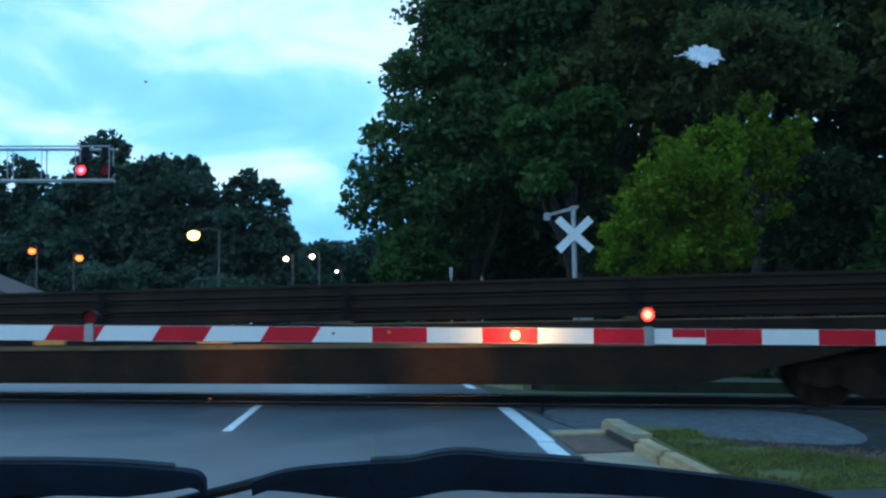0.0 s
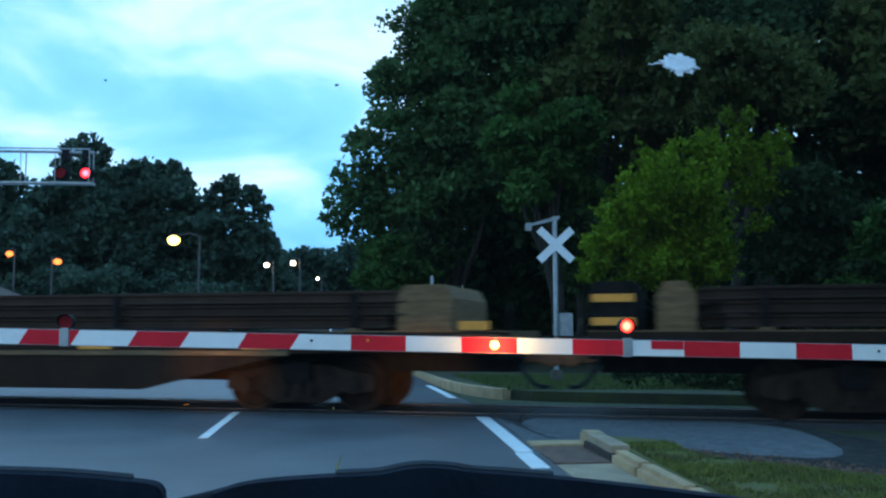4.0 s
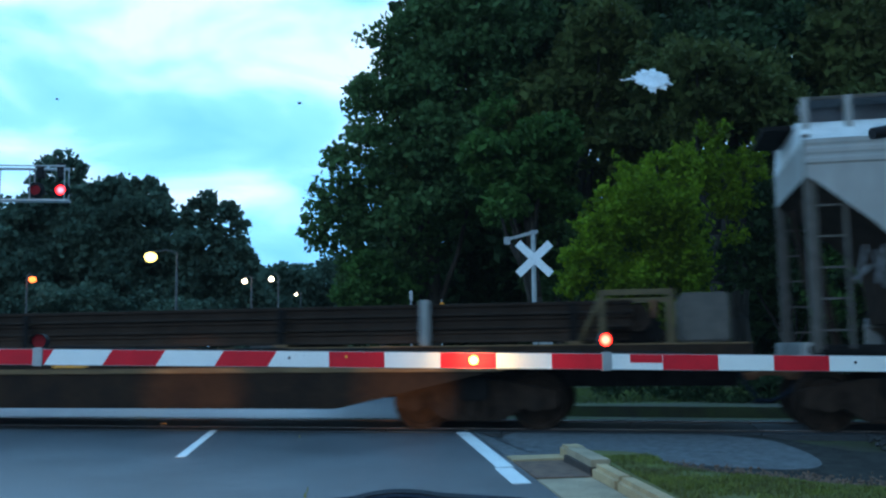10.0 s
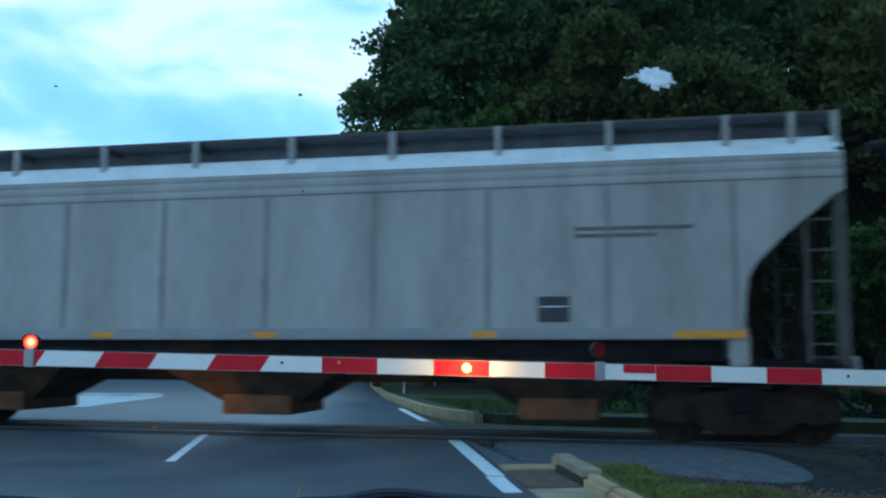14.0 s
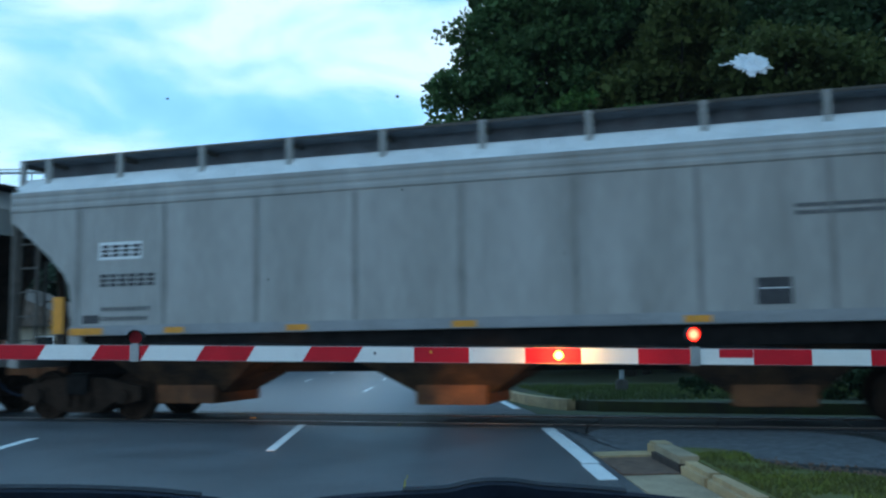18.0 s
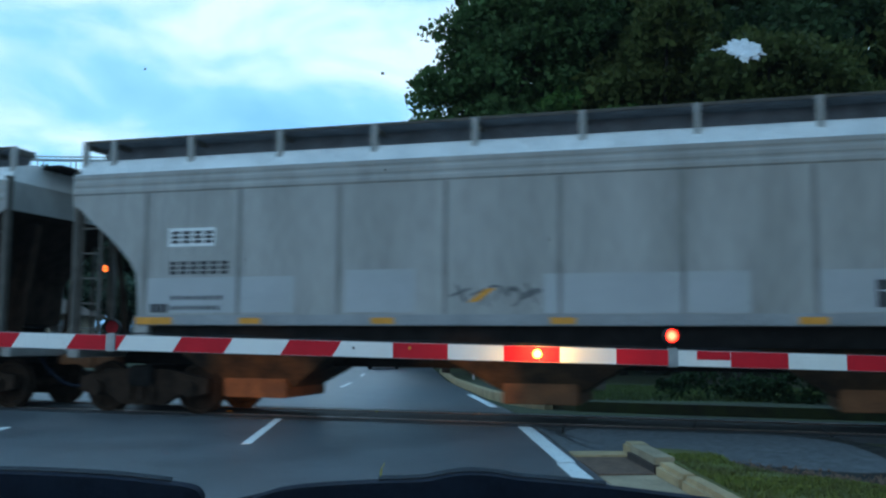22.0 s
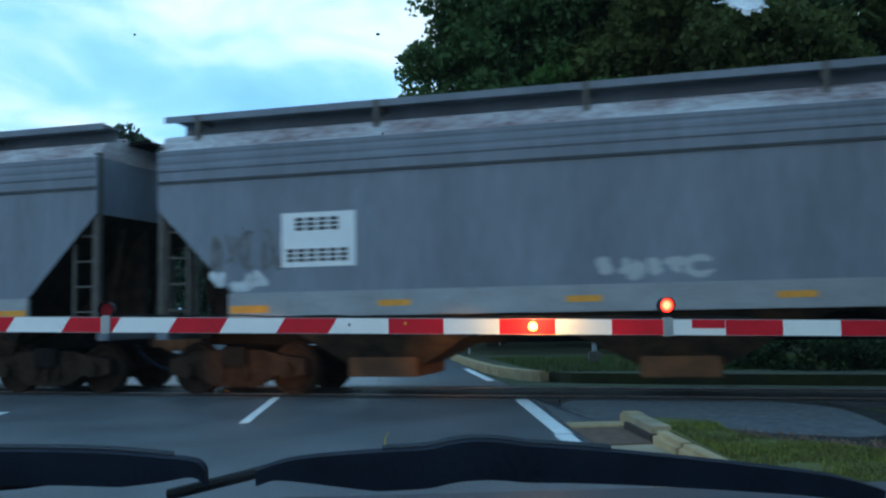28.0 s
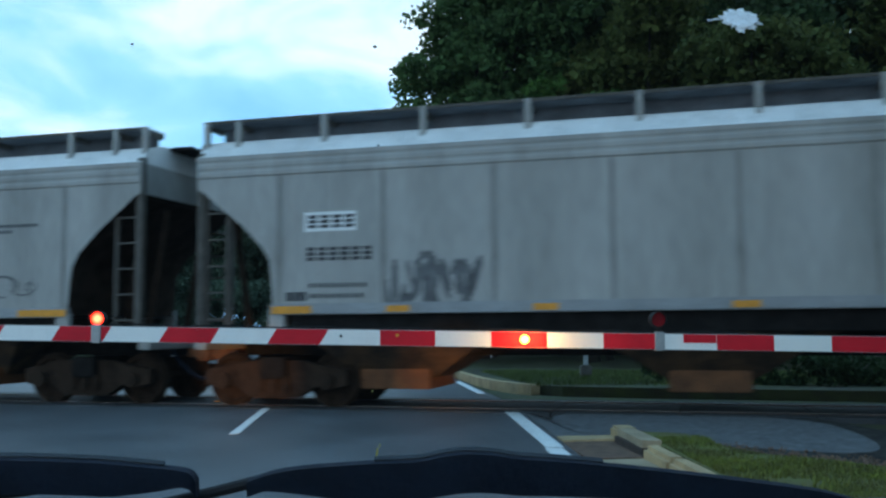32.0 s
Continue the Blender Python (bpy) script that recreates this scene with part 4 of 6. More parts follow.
def red_lamp(name, parent, at_, r, depth, phase, glow_material, hood=0.0):
    """A round flasher: black cup, hood, and a lamp plate that turns its lit or its dark face to the road. Faces -y."""
    cup = bmesh.new()
    n = 20
    prof = [(r * 1.03, -r * 0.35), (r * 1.10, -r * 0.35), (r * 1.10, depth), (r * 0.4, depth + r * 0.5), (0.002, depth + r * 0.5), (0.002, depth + r * 0.42), (r * 1.03, depth * 0.9)]
    rings = [[cup.verts.new(pose(0, 0, 0, -90, 0, 0) @ Vector((a * math.cos(k * math.tau / n), a * math.sin(k * math.tau / n), z))) for k in range(n)] for a, z in prof]
    for lo, hi in zip(rings, rings[1:] + rings[:1]):
        for k in range(n):
            cup.faces.new((lo[k], lo[(k + 1) % n], hi[(k + 1) % n], hi[k]))
    bmesh.ops.recalc_face_normals(cup, faces=cup.faces)
    unit = part(name, cup, BLACK_METAL, parent, "black flasher unit with a red lens")
    unit.matrix_local = pose(*at_)
    if hood:
        hd = bmesh.new()
        for k in range(12):
            a0, a1 = math.pi * (k / 12 * 1.2 - 0.1), math.pi * ((k + 1) / 12 * 1.2 - 0.1)
            q = []
            for a, rr in ((a0, 1.1), (a1, 1.1), (a1, 1.16), (a0, 1.16)):
                q.append((r * rr * math.cos(a), r * rr * math.sin(a)))
            lo = [hd.verts.new((x, -r * 0.35, z)) for x, z in q]
            hi = [hd.verts.new((x * 0.98, -r * 0.35 - hood * (0.35 + 0.65 * math.sin(max(0, min(math.pi, a0)))), z)) for x, z in q]
            for i in range(4):
                hd.faces.new((lo[i], lo[(i + 1) % 4], hi[(i + 1) % 4], hi[i]))
            hd.faces.new(hi)
        bmesh.ops.recalc_face_normals(hd, faces=hd.faces)
        part("hood", hd, BLACK_METAL, unit)
    pl = bmesh.new()
    fr = [pl.verts.new((r * math.cos(k * math.tau / n), -0.004, r * math.sin(k * math.tau / n))) for k in range(n)]
    bk = [pl.verts.new((r * math.cos(k * math.tau / n), 0.004, r * math.sin(k * math.tau / n))) for k in range(n)]
    pl.faces.new(fr).material_index = 0
    pl.faces.new(bk[::-1]).material_index = 1
    for k in range(n):
        pl.faces.new((fr[k], bk[k], bk[(k + 1) % n], fr[(k + 1) % n])).material_index = 1
    me = finish(pl, "lamp_plate", [glow_material, DARK_RED])
    plate = part("lamp_plate", me, None, unit, "red lamp plate, lit on one face")
    flashers.append((plate, phase))
    return unit


gate = thing("crossing_gate", "lowered crossing gate arm with red and white reflective stripes", "gate")
TIP, BUTT = -3.9, 4.46


def arm_piece(x0, x1, lo, hi, y_front, y_back, top0=None, top1=None):
    """A piece of the arm between x0 and x1 (at its foot) or top0 and top1 (at its top); lo, hi: shares of its height."""
    t0, t1 = (x0 if top0 is None else top0), (x1 if top1 is None else top1)
    bm = bmesh.new()
    h = 0.118
    vs = []
    for y in (y_front, y_back):
        for x, f in ((x0, lo), (x1, lo), (t1, hi), (t0, hi)):
            vs.append(bm.verts.new((x, arm_y(x) + y, arm_top(x) - h + h * f)))
    for f in ((0, 1, 2, 3), (7, 6, 5, 4), (0, 4, 5, 1), (1, 5, 6, 2), (2, 6, 7, 3), (3, 7, 4, 0)):
        bm.faces.new([vs[i] for i in f])
    return bm


part("arm_core", arm_piece(TIP, BUTT, 0.0, 1.0, 0.0, 0.05), GALV, gate, "hollow aluminium core")
LEAN = 0.068
reds = [(-0.07, 0.335, 0), (0.743, 1.150, 0), (1.556, 1.925, 0), (2.37, 2.776, 0), (3.183, 3.590, 0)]
for k in range(4):
    x = -0.906 - 0.813 * k
    reds.append((x, x + 0.388, 1))
reds.sort()
last = TIP
last_lean = 1
for x0, x1, lean in reds:
    d0 = LEAN if (last_lean and last > TIP) else 0
    part("white_stripe", arm_piece(last, x0, 0.03, 0.97, -0.004, 0.0, last + d0, x0 + (LEAN if lean else 0)), WHITE_TAPE, gate)
    part("red_stripe", arm_piece(x0, x1, 0.03, 0.97, -0.004, 0.0, x0 + (LEAN if lean else 0), x1 + (LEAN if lean else 0)), RED_TAPE, gate)
    last, last_lean = x1, lean
part("white_stripe", arm_piece(last, BUTT, 0.03, 0.97, -0.004, 0.0), WHITE_TAPE, gate)
part("red_stripe", arm_piece(2.13, 2.366, 0.45, 0.97, -0.007, -0.004), RED_TAPE, gate, "short overlapping strip at the arm's splice")
for x in (-0.36, 3.78):
    part("bolt", tube((x, arm_y(x) - 0.012, arm_top(x) - 0.05), (x, arm_y(x), arm_top(x) - 0.05), 0.010), BLACK_METAL, gate)
for x in (1.96, -2.19):
    part("lamp_clamp", box(x - 0.035, x + 0.035, arm_y(x) - 0.02, arm_y(x) + 0.065, arm_top(x) - 0.125, arm_top(x) + 0.012, 0.006), GALV, gate, "grey clamp under the lamp")
    part("lamp_stem", tube((x, arm_y(x) + 0.03, arm_top(x)), (x, arm_y(x) + 0.03, arm_top(x) + 0.05), 0.018), BLACK_METAL, gate)
red_lamp("arm_lamp", gate, (1.955, arm_y(1.955), 1.285), 0.051, 0.07, 0.0, RED_ON, 0.03)
red_lamp("arm_lamp", gate, (-2.185, arm_y(-2.185), 1.325), 0.051, 0.07, 0.5, RED_ON, 0.03)
cable = bmesh.new()
add_path(cable, [(x, arm_y(x) + 0.03, arm_top(x) + 0.012 + 0.006 * math.sin(x * 9)) for x in np.linspace(-2.1, 2.6, 30)], 0.006, 5)
part("lamp_cable", cable, BLACK_METAL, gate)
# amber hot spot on the arm, built as a glowing lens
amber = bmesh.new()
add_turned(amber, [(0.034, 0), (0.034, 0.010), (0.026, 0.020), (0.004, 0.026)], 16, pose(0, 0, 0, 90, 0, 0))
am = part("amber_lamp", amber, AMBER_ON, gate, "small glowing amber spot on the arm")
am.matrix_local = pose(0.985, arm_y(0.985) - 0.004, 1.148)
# added point light before the arm, to warm the stripes around the spot
spill = bpy.data.lights.new("amber_lamp_light", "POINT")
spill.energy, spill.color, spill.shadow_soft_size = 9.0, (1.0, 0.55, 0.16), 0.02
sp = new("amber_lamp_light", spill)
sp.location = (0.985, arm_y(0.985) - 0.20, 1.15)
part("marker_stud", tube((0.055, arm_y(0.055) - 0.014, 1.185), (0.055, arm_y(0.055), 1.185), 0.012), YELLOW_TAPE, gate, "tiny reflective stud")

mast = thing("signal_mast", "grey crossing signal mast with black flasher heads", "signal", pose(5.25, 6.45, level(5.25, 6.45) + 0.1))
part("pole", tube((0, 0, 0), (0, 0, 4.6), 0.065, n=16), GALV, mast)
part("base", box(-0.25, 0.25, -0.25, 0.25, -0.1, 0.35, 0.04), GALV, mast)
part("gate_mechanism", box(-0.28, 0.28, 0.12, 0.62, 0.75, 1.45, 0.03), GALV, mast, "grey gate mechanism case")
part("arm_bracket", box(-0.78, -0.2, 0.06, 0.16, 1.03, 1.215, 0.012), GALV, mast, "grey steel arm bracket")
part("crossarm", tube((-1.05, -0.08, 2.79), (1.05, -0.08, 2.79), 0.03), BLACK_METAL, mast)
for x in (-1.07, 1.07):
    bd = bmesh.new()
    add_turned(bd, [(0.14, 0), (0.14, 0.012), (0.08, 0.02)], 24, pose(x, -0.12, 2.79, 90, 0, -50))
    part("background_disc", bd, BLACK_METAL, mast)
    tb = bmesh.new()
    add_tube(tb, (x - 0.04, -0.14, 2.81), (x - 0.31, -0.16, 2.765), 0.052, 0.044, 14)
    part("flasher_tube", tb, BLACK_METAL, mast, "long dark hood over a flasher")
    ln = bmesh.new()
    add_ball(ln, (x - 0.03, -0.215, 2.78), 0.014)
    part("pilot_lens", ln, AMBER_ON, mast, "tiny lit amber pilot lens")
post = thing("marker_post", "slender grey marker post in the verge", "post", pose(4.08, 6.5, level(4.08, 6.5) + 0.08, 1.5, 5.5, 0))
part("stem", tube((0, 0, -0.1), (0, 0, 0.72), 0.008, n=8), GALV, post)
part("cap", tube((0, 0, 0.72), (0, 0, 0.74), 0.011, n=8), GALV, post)

# the far mast with its crossbuck
xb = thing("crossbuck_mast", "grey mast with a white crossbuck and a short top arm", "signal", pose(5.08, 24, 0.1))
part("pole", tube((0, 0, -0.1), (0, 0, 4.16), 0.062, n=14), GALV, xb)
part("base", box(-0.14, 0.14, -0.14, 0.14, -0.12, 0.16, 0.03), LADDER_GREY, xb)
part("relay_box", box(0.08, 0.42, -0.16, 0.12, 1.0, 1.62, 0.02), GALV, xb, "small grey relay box")
part("top_arm", prism([(-0.70, 3.88), (-0.70, 3.95), (0.12, 4.18), (0.12, 4.08)], "y", -0.05, 0.05), GALV, xb)
part("arm_lamp_box", box(-0.78, -0.62, -0.07, 0.07, 3.78, 3.98, 0.02), GALV, xb)
for a, y in ((43, -0.10), (-43, -0.085)):
    bl = box(-0.60, 0.60, y - 0.006, y + 0.006, -0.105, 0.105, 0.0, None)
    bmesh.ops.transform(bl, matrix=pose(0, 0, 3.40, 0, a, 0), verts=bl.verts)
    part("crossbuck_blade", bl, SIGN_WHITE, xb, "white sheet-metal blade")

# the cantilever over the far lanes
cant = thing("cantilever_signal", "galvanised cantilever signal over the road with paired red flashers", "signal", pose(-9.6, 32, 0))
part("mast", tube((-8.6, 0, 0), (-8.6, 0, 8.0), 0.16, 0.14, 16), GALV, cant)
part("mast_base", box(-9.0, -8.2, -0.4, 0.4, -0.1, 0.5, 0.05), GALV, cant)
for z, r in ((6.22, 0.055), (7.30, 0.05)):
    part("chord", tube((-8.6, 0, z), (0.62, 0, z), r), GALV, cant)
part("walkway_rail", tube((-8.6, -0.5, 7.32), (0.62, -0.5, 7.32), 0.025), GALV, cant)
part("walkway", box(-8.6, 0.7, -0.5, -0.06, 6.16, 6.22), GALV, cant)
for k in range(9):
    x = -8.2 + 1.1 * k
    part("lattice_bar", tube((x, 0, 6.22), (x, 0, 7.30), 0.022, n=6), GALV, cant)
    part("lattice_bar", tube((x, -0.48, 6.2), (x, -0.5, 7.32), 0.016, n=6), GALV, cant)
for x, w, z0, z1 in ((-0.30, 0.22, 7.0, 7.4), (0.34, 0.20, 7.0, 7.5)):
    part("relay_box", box(x - w / 2, x + w / 2, -0.12, 0.2, z0, z1, 0.02), BLACK_METAL, cant, "dark relay box")
for x, ph in ((-0.40, 0.40), (0.40, 0.90)):
    bd = bmesh.new()
    add_turned(bd, [(0.28, 0), (0.28, 0.012), (0.13, 0.02)], 24, pose(x, -0.10, 6.56, 90, 0, 0))
    part("background_disc", bd, BLACK_METAL, cant)
    red_lamp("flasher", cant, (x, -0.2, 6.56), 0.17, 0.06, ph, RED_FAR, 0.0)

# the amber diamond sign, its yellow tinted for the headlights it returns
ds = thing("warning_sign", "amber diamond warning sign with a signal symbol and a plaque", "sign", pose(4.17, 38, 0.1))
part("post", tube((0, 0, -0.1), (0, 0, 3.05), 0.03, n=8), GALV, ds)
dm = box(-0.43, 0.43, -0.05, -0.035, -0.43, 0.43, 0.0, None)
bmesh.ops.transform(dm, matrix=pose(0, 0, 2.35, 0, 45, 0), verts=dm.verts)
part("diamond_plate", dm, SIGN_YELLOW, ds)
part("symbol_box", box(-0.10, 0.10, -0.056, -0.051, 2.02, 2.68), DECAL_BLACK, ds, "black signal symbol")
for z, m in ((2.53, RED_TAPE), (2.35, YELLOW_TAPE), (2.17, LEAF_BUSH)):
    part("symbol_disc", tube((0, -0.061, z), (0, -0.056, z), 0.07, n=14), m, ds)
part("plaque", box(-0.36, 0.36, -0.05, -0.035, 1.38, 1.66), SIGN_YELLOW, ds)
part("plaque_bar", box(-0.26, 0.26, -0.054, -0.05, 1.48, 1.56), DECAL_BLACK, ds, "dark unreadable bar")
wp = thing("white_post", "short grey-topped post before the wood", "post", pose(2.3, 30, 0.1))
part("stem", tube((0, 0, -0.1), (0, 0, 2.6), 0.035, 0.03), GALV, wp)
part("cap", box(-0.05, 0.05, -0.04, 0.04, 2.6, 2.95, 0.02), GALV, wp)


def street_lamp(x, y, z, material, size, reach, label):
    t = thing("street_lamp", label, "street lamp", pose(x, y, 0))
    part("pole", tube((reach, 0, -0.05), (reach, 0, z + 0.3), 0.10, 0.06), LAMP_POLE, t)
    bm = bmesh.new()
    add_path(bm, [(reach, 0, z + 0.25), (reach * 0.6, 0, z + 0.42), (0, 0, z + 0.3)], 0.035)
    part("bracket", bm, LAMP_POLE, t)
    hd = bmesh.new()
    add_ball(hd, (0, 0, z + 0.22), size, (1.1, 0.7, 0.45))
    part("head", hd, BLACK_METAL, t, "", True)
    ln = bmesh.new()
    add_ball(ln, (0, -0.05, z), size, (1.0, 0.9, 0.85))
    part("lens", ln, material, t, "", True)
    return t


street_lamp(-11.8, 60.1, 7.07, LAMP_YELLOW, 0.40, 1.6, "lit yellow street lamp on a curved bracket")
street_lamp(-25.4, 70, 6.95, LAMP_ORANGE, 0.26, 0.35, "lit orange lamp on a pole")
street_lamp(-22.0, 70, 6.40, LAMP_ORANGE, 0.28, -0.4, "lit orange lamp on a pole")
street_lamp(-6.96, 70, 6.19, LAMP_WHITE, 0.20, 0.5, "lit warm white street lamp")
street_lamp(-5.01, 70, 6.34, LAMP_WHITE, 0.20, 0.5, "lit warm white street lamp")
street_lamp(-5.0, 110, 7.45, LAMP_WHITE, 0.18, 0.5, "small distant lit white lamp")

house = thing("house", "low house with tan siding and a brown shingled roof", "house", pose(-28.6, 62, 0))
part("wall", box(-6, 6, 0, 8, -0.05, 2.9), WALL_PAINT, house)
rf = bmesh.new()
add_prism(rf, [(-6.6, 2.85), (0, 5.6), (6.6, 2.85), (6.6, 2.75), (-6.6, 2.75)], "y", -0.6, 8.6)
part("roof", rf, ROOF_TILE, house)
for x in (-3.2, 0.8, 3.8):
    w = part("window", box(x - 0.6, x + 0.6, -0.06, 0.0, 1.0, 2.1), SIGN_WHITE, house)
    part("pane", box(x - 0.52, x + 0.52, -0.075, -0.062, 1.08, 2.02), CAR_GLASS, w)

# ---- rail cars ----
WHEEL_R = 0.42


def wheel_bm():
    bm = bmesh.new()
    prof = [(0.05, -0.07), (0.12, -0.07), (0.13, -0.035), (0.32, -0.02), (0.35, -0.055), (WHEEL_R, -0.06), (WHEEL_R, 0.045), (WHEEL_R + 0.028, 0.05), (WHEEL_R + 0.028, 0.075), (0.34, 0.07), (0.31, 0.02), (0.12, 0.05), (0.05, 0.05)]
    return add_turned(bm, prof, 24, pose(0, 0, 0, -90, 0, 0))


def wheelset_bm():
    """Two flanged wheels pressed on one axle, centred on it."""
    bm = tube((0, -0.95, 0), (0, 0.95, 0), 0.085, n=10)
    for y, turn in ((-0.74, 0), (0.74, 180)):
        one = wheel_bm()
        bmesh.ops.transform(one, matrix=pose(0, y, 0, 0, 0, turn), verts=one.verts)
        me = bpy.data.meshes.new("half")
        one.to_mesh(me)
        one.free()
        bm.from_mesh(me)
        bpy.data.meshes.remove(me)
    return bm


WHEELSET = finish(wheelset_bm(), "wheelset", TRUCK_STEEL)


def side_frame_bm(y):
    bm = bmesh.new()
    out = [(-1.22, 0.60), (-1.22, 0.36), (-0.98, 0.30), (-0.72, 0.34), (-0.42, 0.16), (0.42, 0.16), (0.72, 0.34), (0.98, 0.30), (1.22, 0.36), (1.22, 0.60), (0.80, 0.66), (0.45, 0.74), (-0.45, 0.74), (-0.80, 0.66)]
    add_prism(bm, out, "y", y - 0.07, y + 0.07)
    for x in (-0.22, 0.0, 0.22):
        add_tube(bm, (x, y - 0.09, 0.24), (x, y - 0.09, 0.50), 0.055, n=8)
    for x in (-0.89, 0.89):
        add_tube(bm, (x, y - 0.14, 0.42), (x, y, 0.42), 0.13, n=12)
    return bm


FRAME_NEAR = finish(side_frame_bm(-1.02), "side_frame", TRUCK_STEEL)
FRAME_FAR = finish(side_frame_bm(1.02), "side_frame", TRUCK_STEEL)
BOLSTER = finish(box(-0.22, 0.22, -1.2, 1.2, 0.45, 0.80, 0.03), "bolster", SOOT)


def truck(parent, s):
    """A two-axle freight truck under a car, its centre s metres from the car's front."""
    t = part("truck", BOLSTER, None, parent, "rusty two-axle truck")
    t.matrix_local = pose(s, 0, 0)
    part("side_frame", FRAME_NEAR, None, t)
    part("side_frame", FRAME_FAR, None, t)
    for x in (-0.89, 0.89):
        w = part("wheelset", WHEELSET, None, t, "two rusty wheels on one axle")
        w.matrix_local = pose(x, 0, WHEEL_R)
    return t


def coupler(parent, s, way, reach):
    """A knuckle coupler, with a slack air hose that meets the next one reach metres on."""
    bm = box(min(s, s + way * 0.75), max(s, s + way * 0.75), -0.10, 0.10, 0.76, 0.96, 0.02)
    add_box(bm, min(s + way * 0.55, s + way * 0.85), max(s + way * 0.55, s + way * 0.85), -0.16, 0.16, 0.70, 1.02, 0.04)
    part("coupler", bm, RUST, parent)
    hose = bmesh.new()
    pts = [(s + way * (reach * f - 0.12), -0.40 + 0.16 * f, 0.90 - 0.50 * math.sin(0.5 * math.pi * f) ** 0.8 - 0.05 * math.sin(math.pi * f)) for f in np.linspace(0, 1.0, 14)]
    add_path(hose, pts, 0.030, 7)
    part("brake_hose", hose, RUBBER, parent, "black looping brake hose")


def hopper_outline(low):
    """Half-profile of the body from its foot at height low up to the roof's middle."""
    prof = [(1.60, low), (1.60, max(low, 3.62)), (1.620, 3.645), (1.620, 3.70), (1.612, 3.725), (1.612, 3.755), (1.620, 3.78), (1.620, 3.835), (1.612, 3.86), (1.612, 3.885), (1.620, 3.91), (1.620, 3.97), (1.55, 4.00), (1.36, 4.24), (0.95, 4.34), (0.0, 4.38)]
    return prof


def hopper_body(length, cut, straight):
    """The covered hopper's shell, lofted along its length; its lower corners are cut away over the trucks."""
    bm, bmr = bmesh.new(), bmesh.new()
    stations = [(0.0, 3.46), (0.12, 3.40), (0.36, 3.20), (cut * 0.62, 2.84), (cut * 0.88, 2.50), (cut * 0.97, 2.30), (cut, 2.05), (cut + 0.04, 1.50)]
    if straight:
        stations = [(0.0, 3.02), (0.12, 2.90), (0.5, 2.52), (0.9, 2.10), (cut - 0.1, 1.62), (cut, 1.50), (cut + 0.04, 1.36)]
    stations = stations + [(length - s, z) for s, z in reversed(stations)]
    n_side = 12
    rows = []
    for s, low in stations:
        pr = hopper_outline(low)[:n_side]
        rows.append([bm.verts.new((s, -y, z)) for y, z in pr[::-1]] + [bm.verts.new((s, y, z)) for y, z in pr])
    k = len(rows[0])
    for a, b in zip(rows[:-1], rows[1:]):
        for i in range(k):
            if i == k - 1 or i < k - 1:
                bm.faces.new((a[i], a[(i + 1) % k], b[(i + 1) % k], b[i]))
    bm.faces.new(rows[0])
    bm.faces.new(rows[-1][::-1])
    bmesh.ops.recalc_face_normals(bm, faces=bm.faces)
    # slope sheets and undersides: rust brown, kept dark for the recess shade
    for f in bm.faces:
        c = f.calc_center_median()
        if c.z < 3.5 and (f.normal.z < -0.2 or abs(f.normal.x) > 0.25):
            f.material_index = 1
    ends = []
    for s in (0.0, length):
        pr = hopper_outline(3.5)[n_side - 1:]
        ends.append([bmr.verts.new((s, -y, z)) for y, z in pr] + [bmr.verts.new((s, y, z)) for y, z in pr[::-1][1:]])
    for i in range(len(ends[0]) - 1):
        bmr.faces.new((ends[0][i], ends[0][i + 1], ends[1][i + 1], ends[1][i]))
    for e in ends:
        bmr.faces.new(e)
    bmesh.ops.recalc_face_normals(bmr, faces=bmr.faces)
    return bm, bmr


def stencil(parent, s0, s1, z0, z1, count, material, y=-1.604, gap=0.42, label="dark stencilled characters, unreadable"):
    """A row of plain character-sized blocks of bars on the near side."""
    bm = bmesh.new()
    w = (s1 - s0) / count
    h = z1 - z0
    for k in range(count):
        a, b = s0 + k * w, s0 + (k + 1 - gap) * w
        if h < 0.15:
            add_box(bm, a, b, y - 0.003, y, z0, z1)
            continue
        for f0, f1 in ((0.0, 0.27), (0.36, 0.64), (0.73, 1.0)):
            add_box(bm, a, b, y - 0.003, y, z0 + h * f0, z0 + h * f1)
    return part("stencil", bm, material, parent, label)


def ladder(parent, s, width, y, z0, z1):
    bm = bmesh.new()
    for x in (s, s + width):
        add_box(bm, x - 0.025, x + 0.025, y - 0.025, y + 0.025, z0, z1)
    ob = part("ladder", bm, LADDER_GREY, parent)
    n = int((z1 - z0) / 0.42)
    rungs = finish(box(s, s + width, y - 0.012, y + 0.012, -0.014, 0.014), "rung", LADDER_GREY)
    for k in range(n):
        r = part("rung", rungs, None, ob)
        r.matrix_local = pose(0, 0, z0 + 0.25 + 0.42 * k)


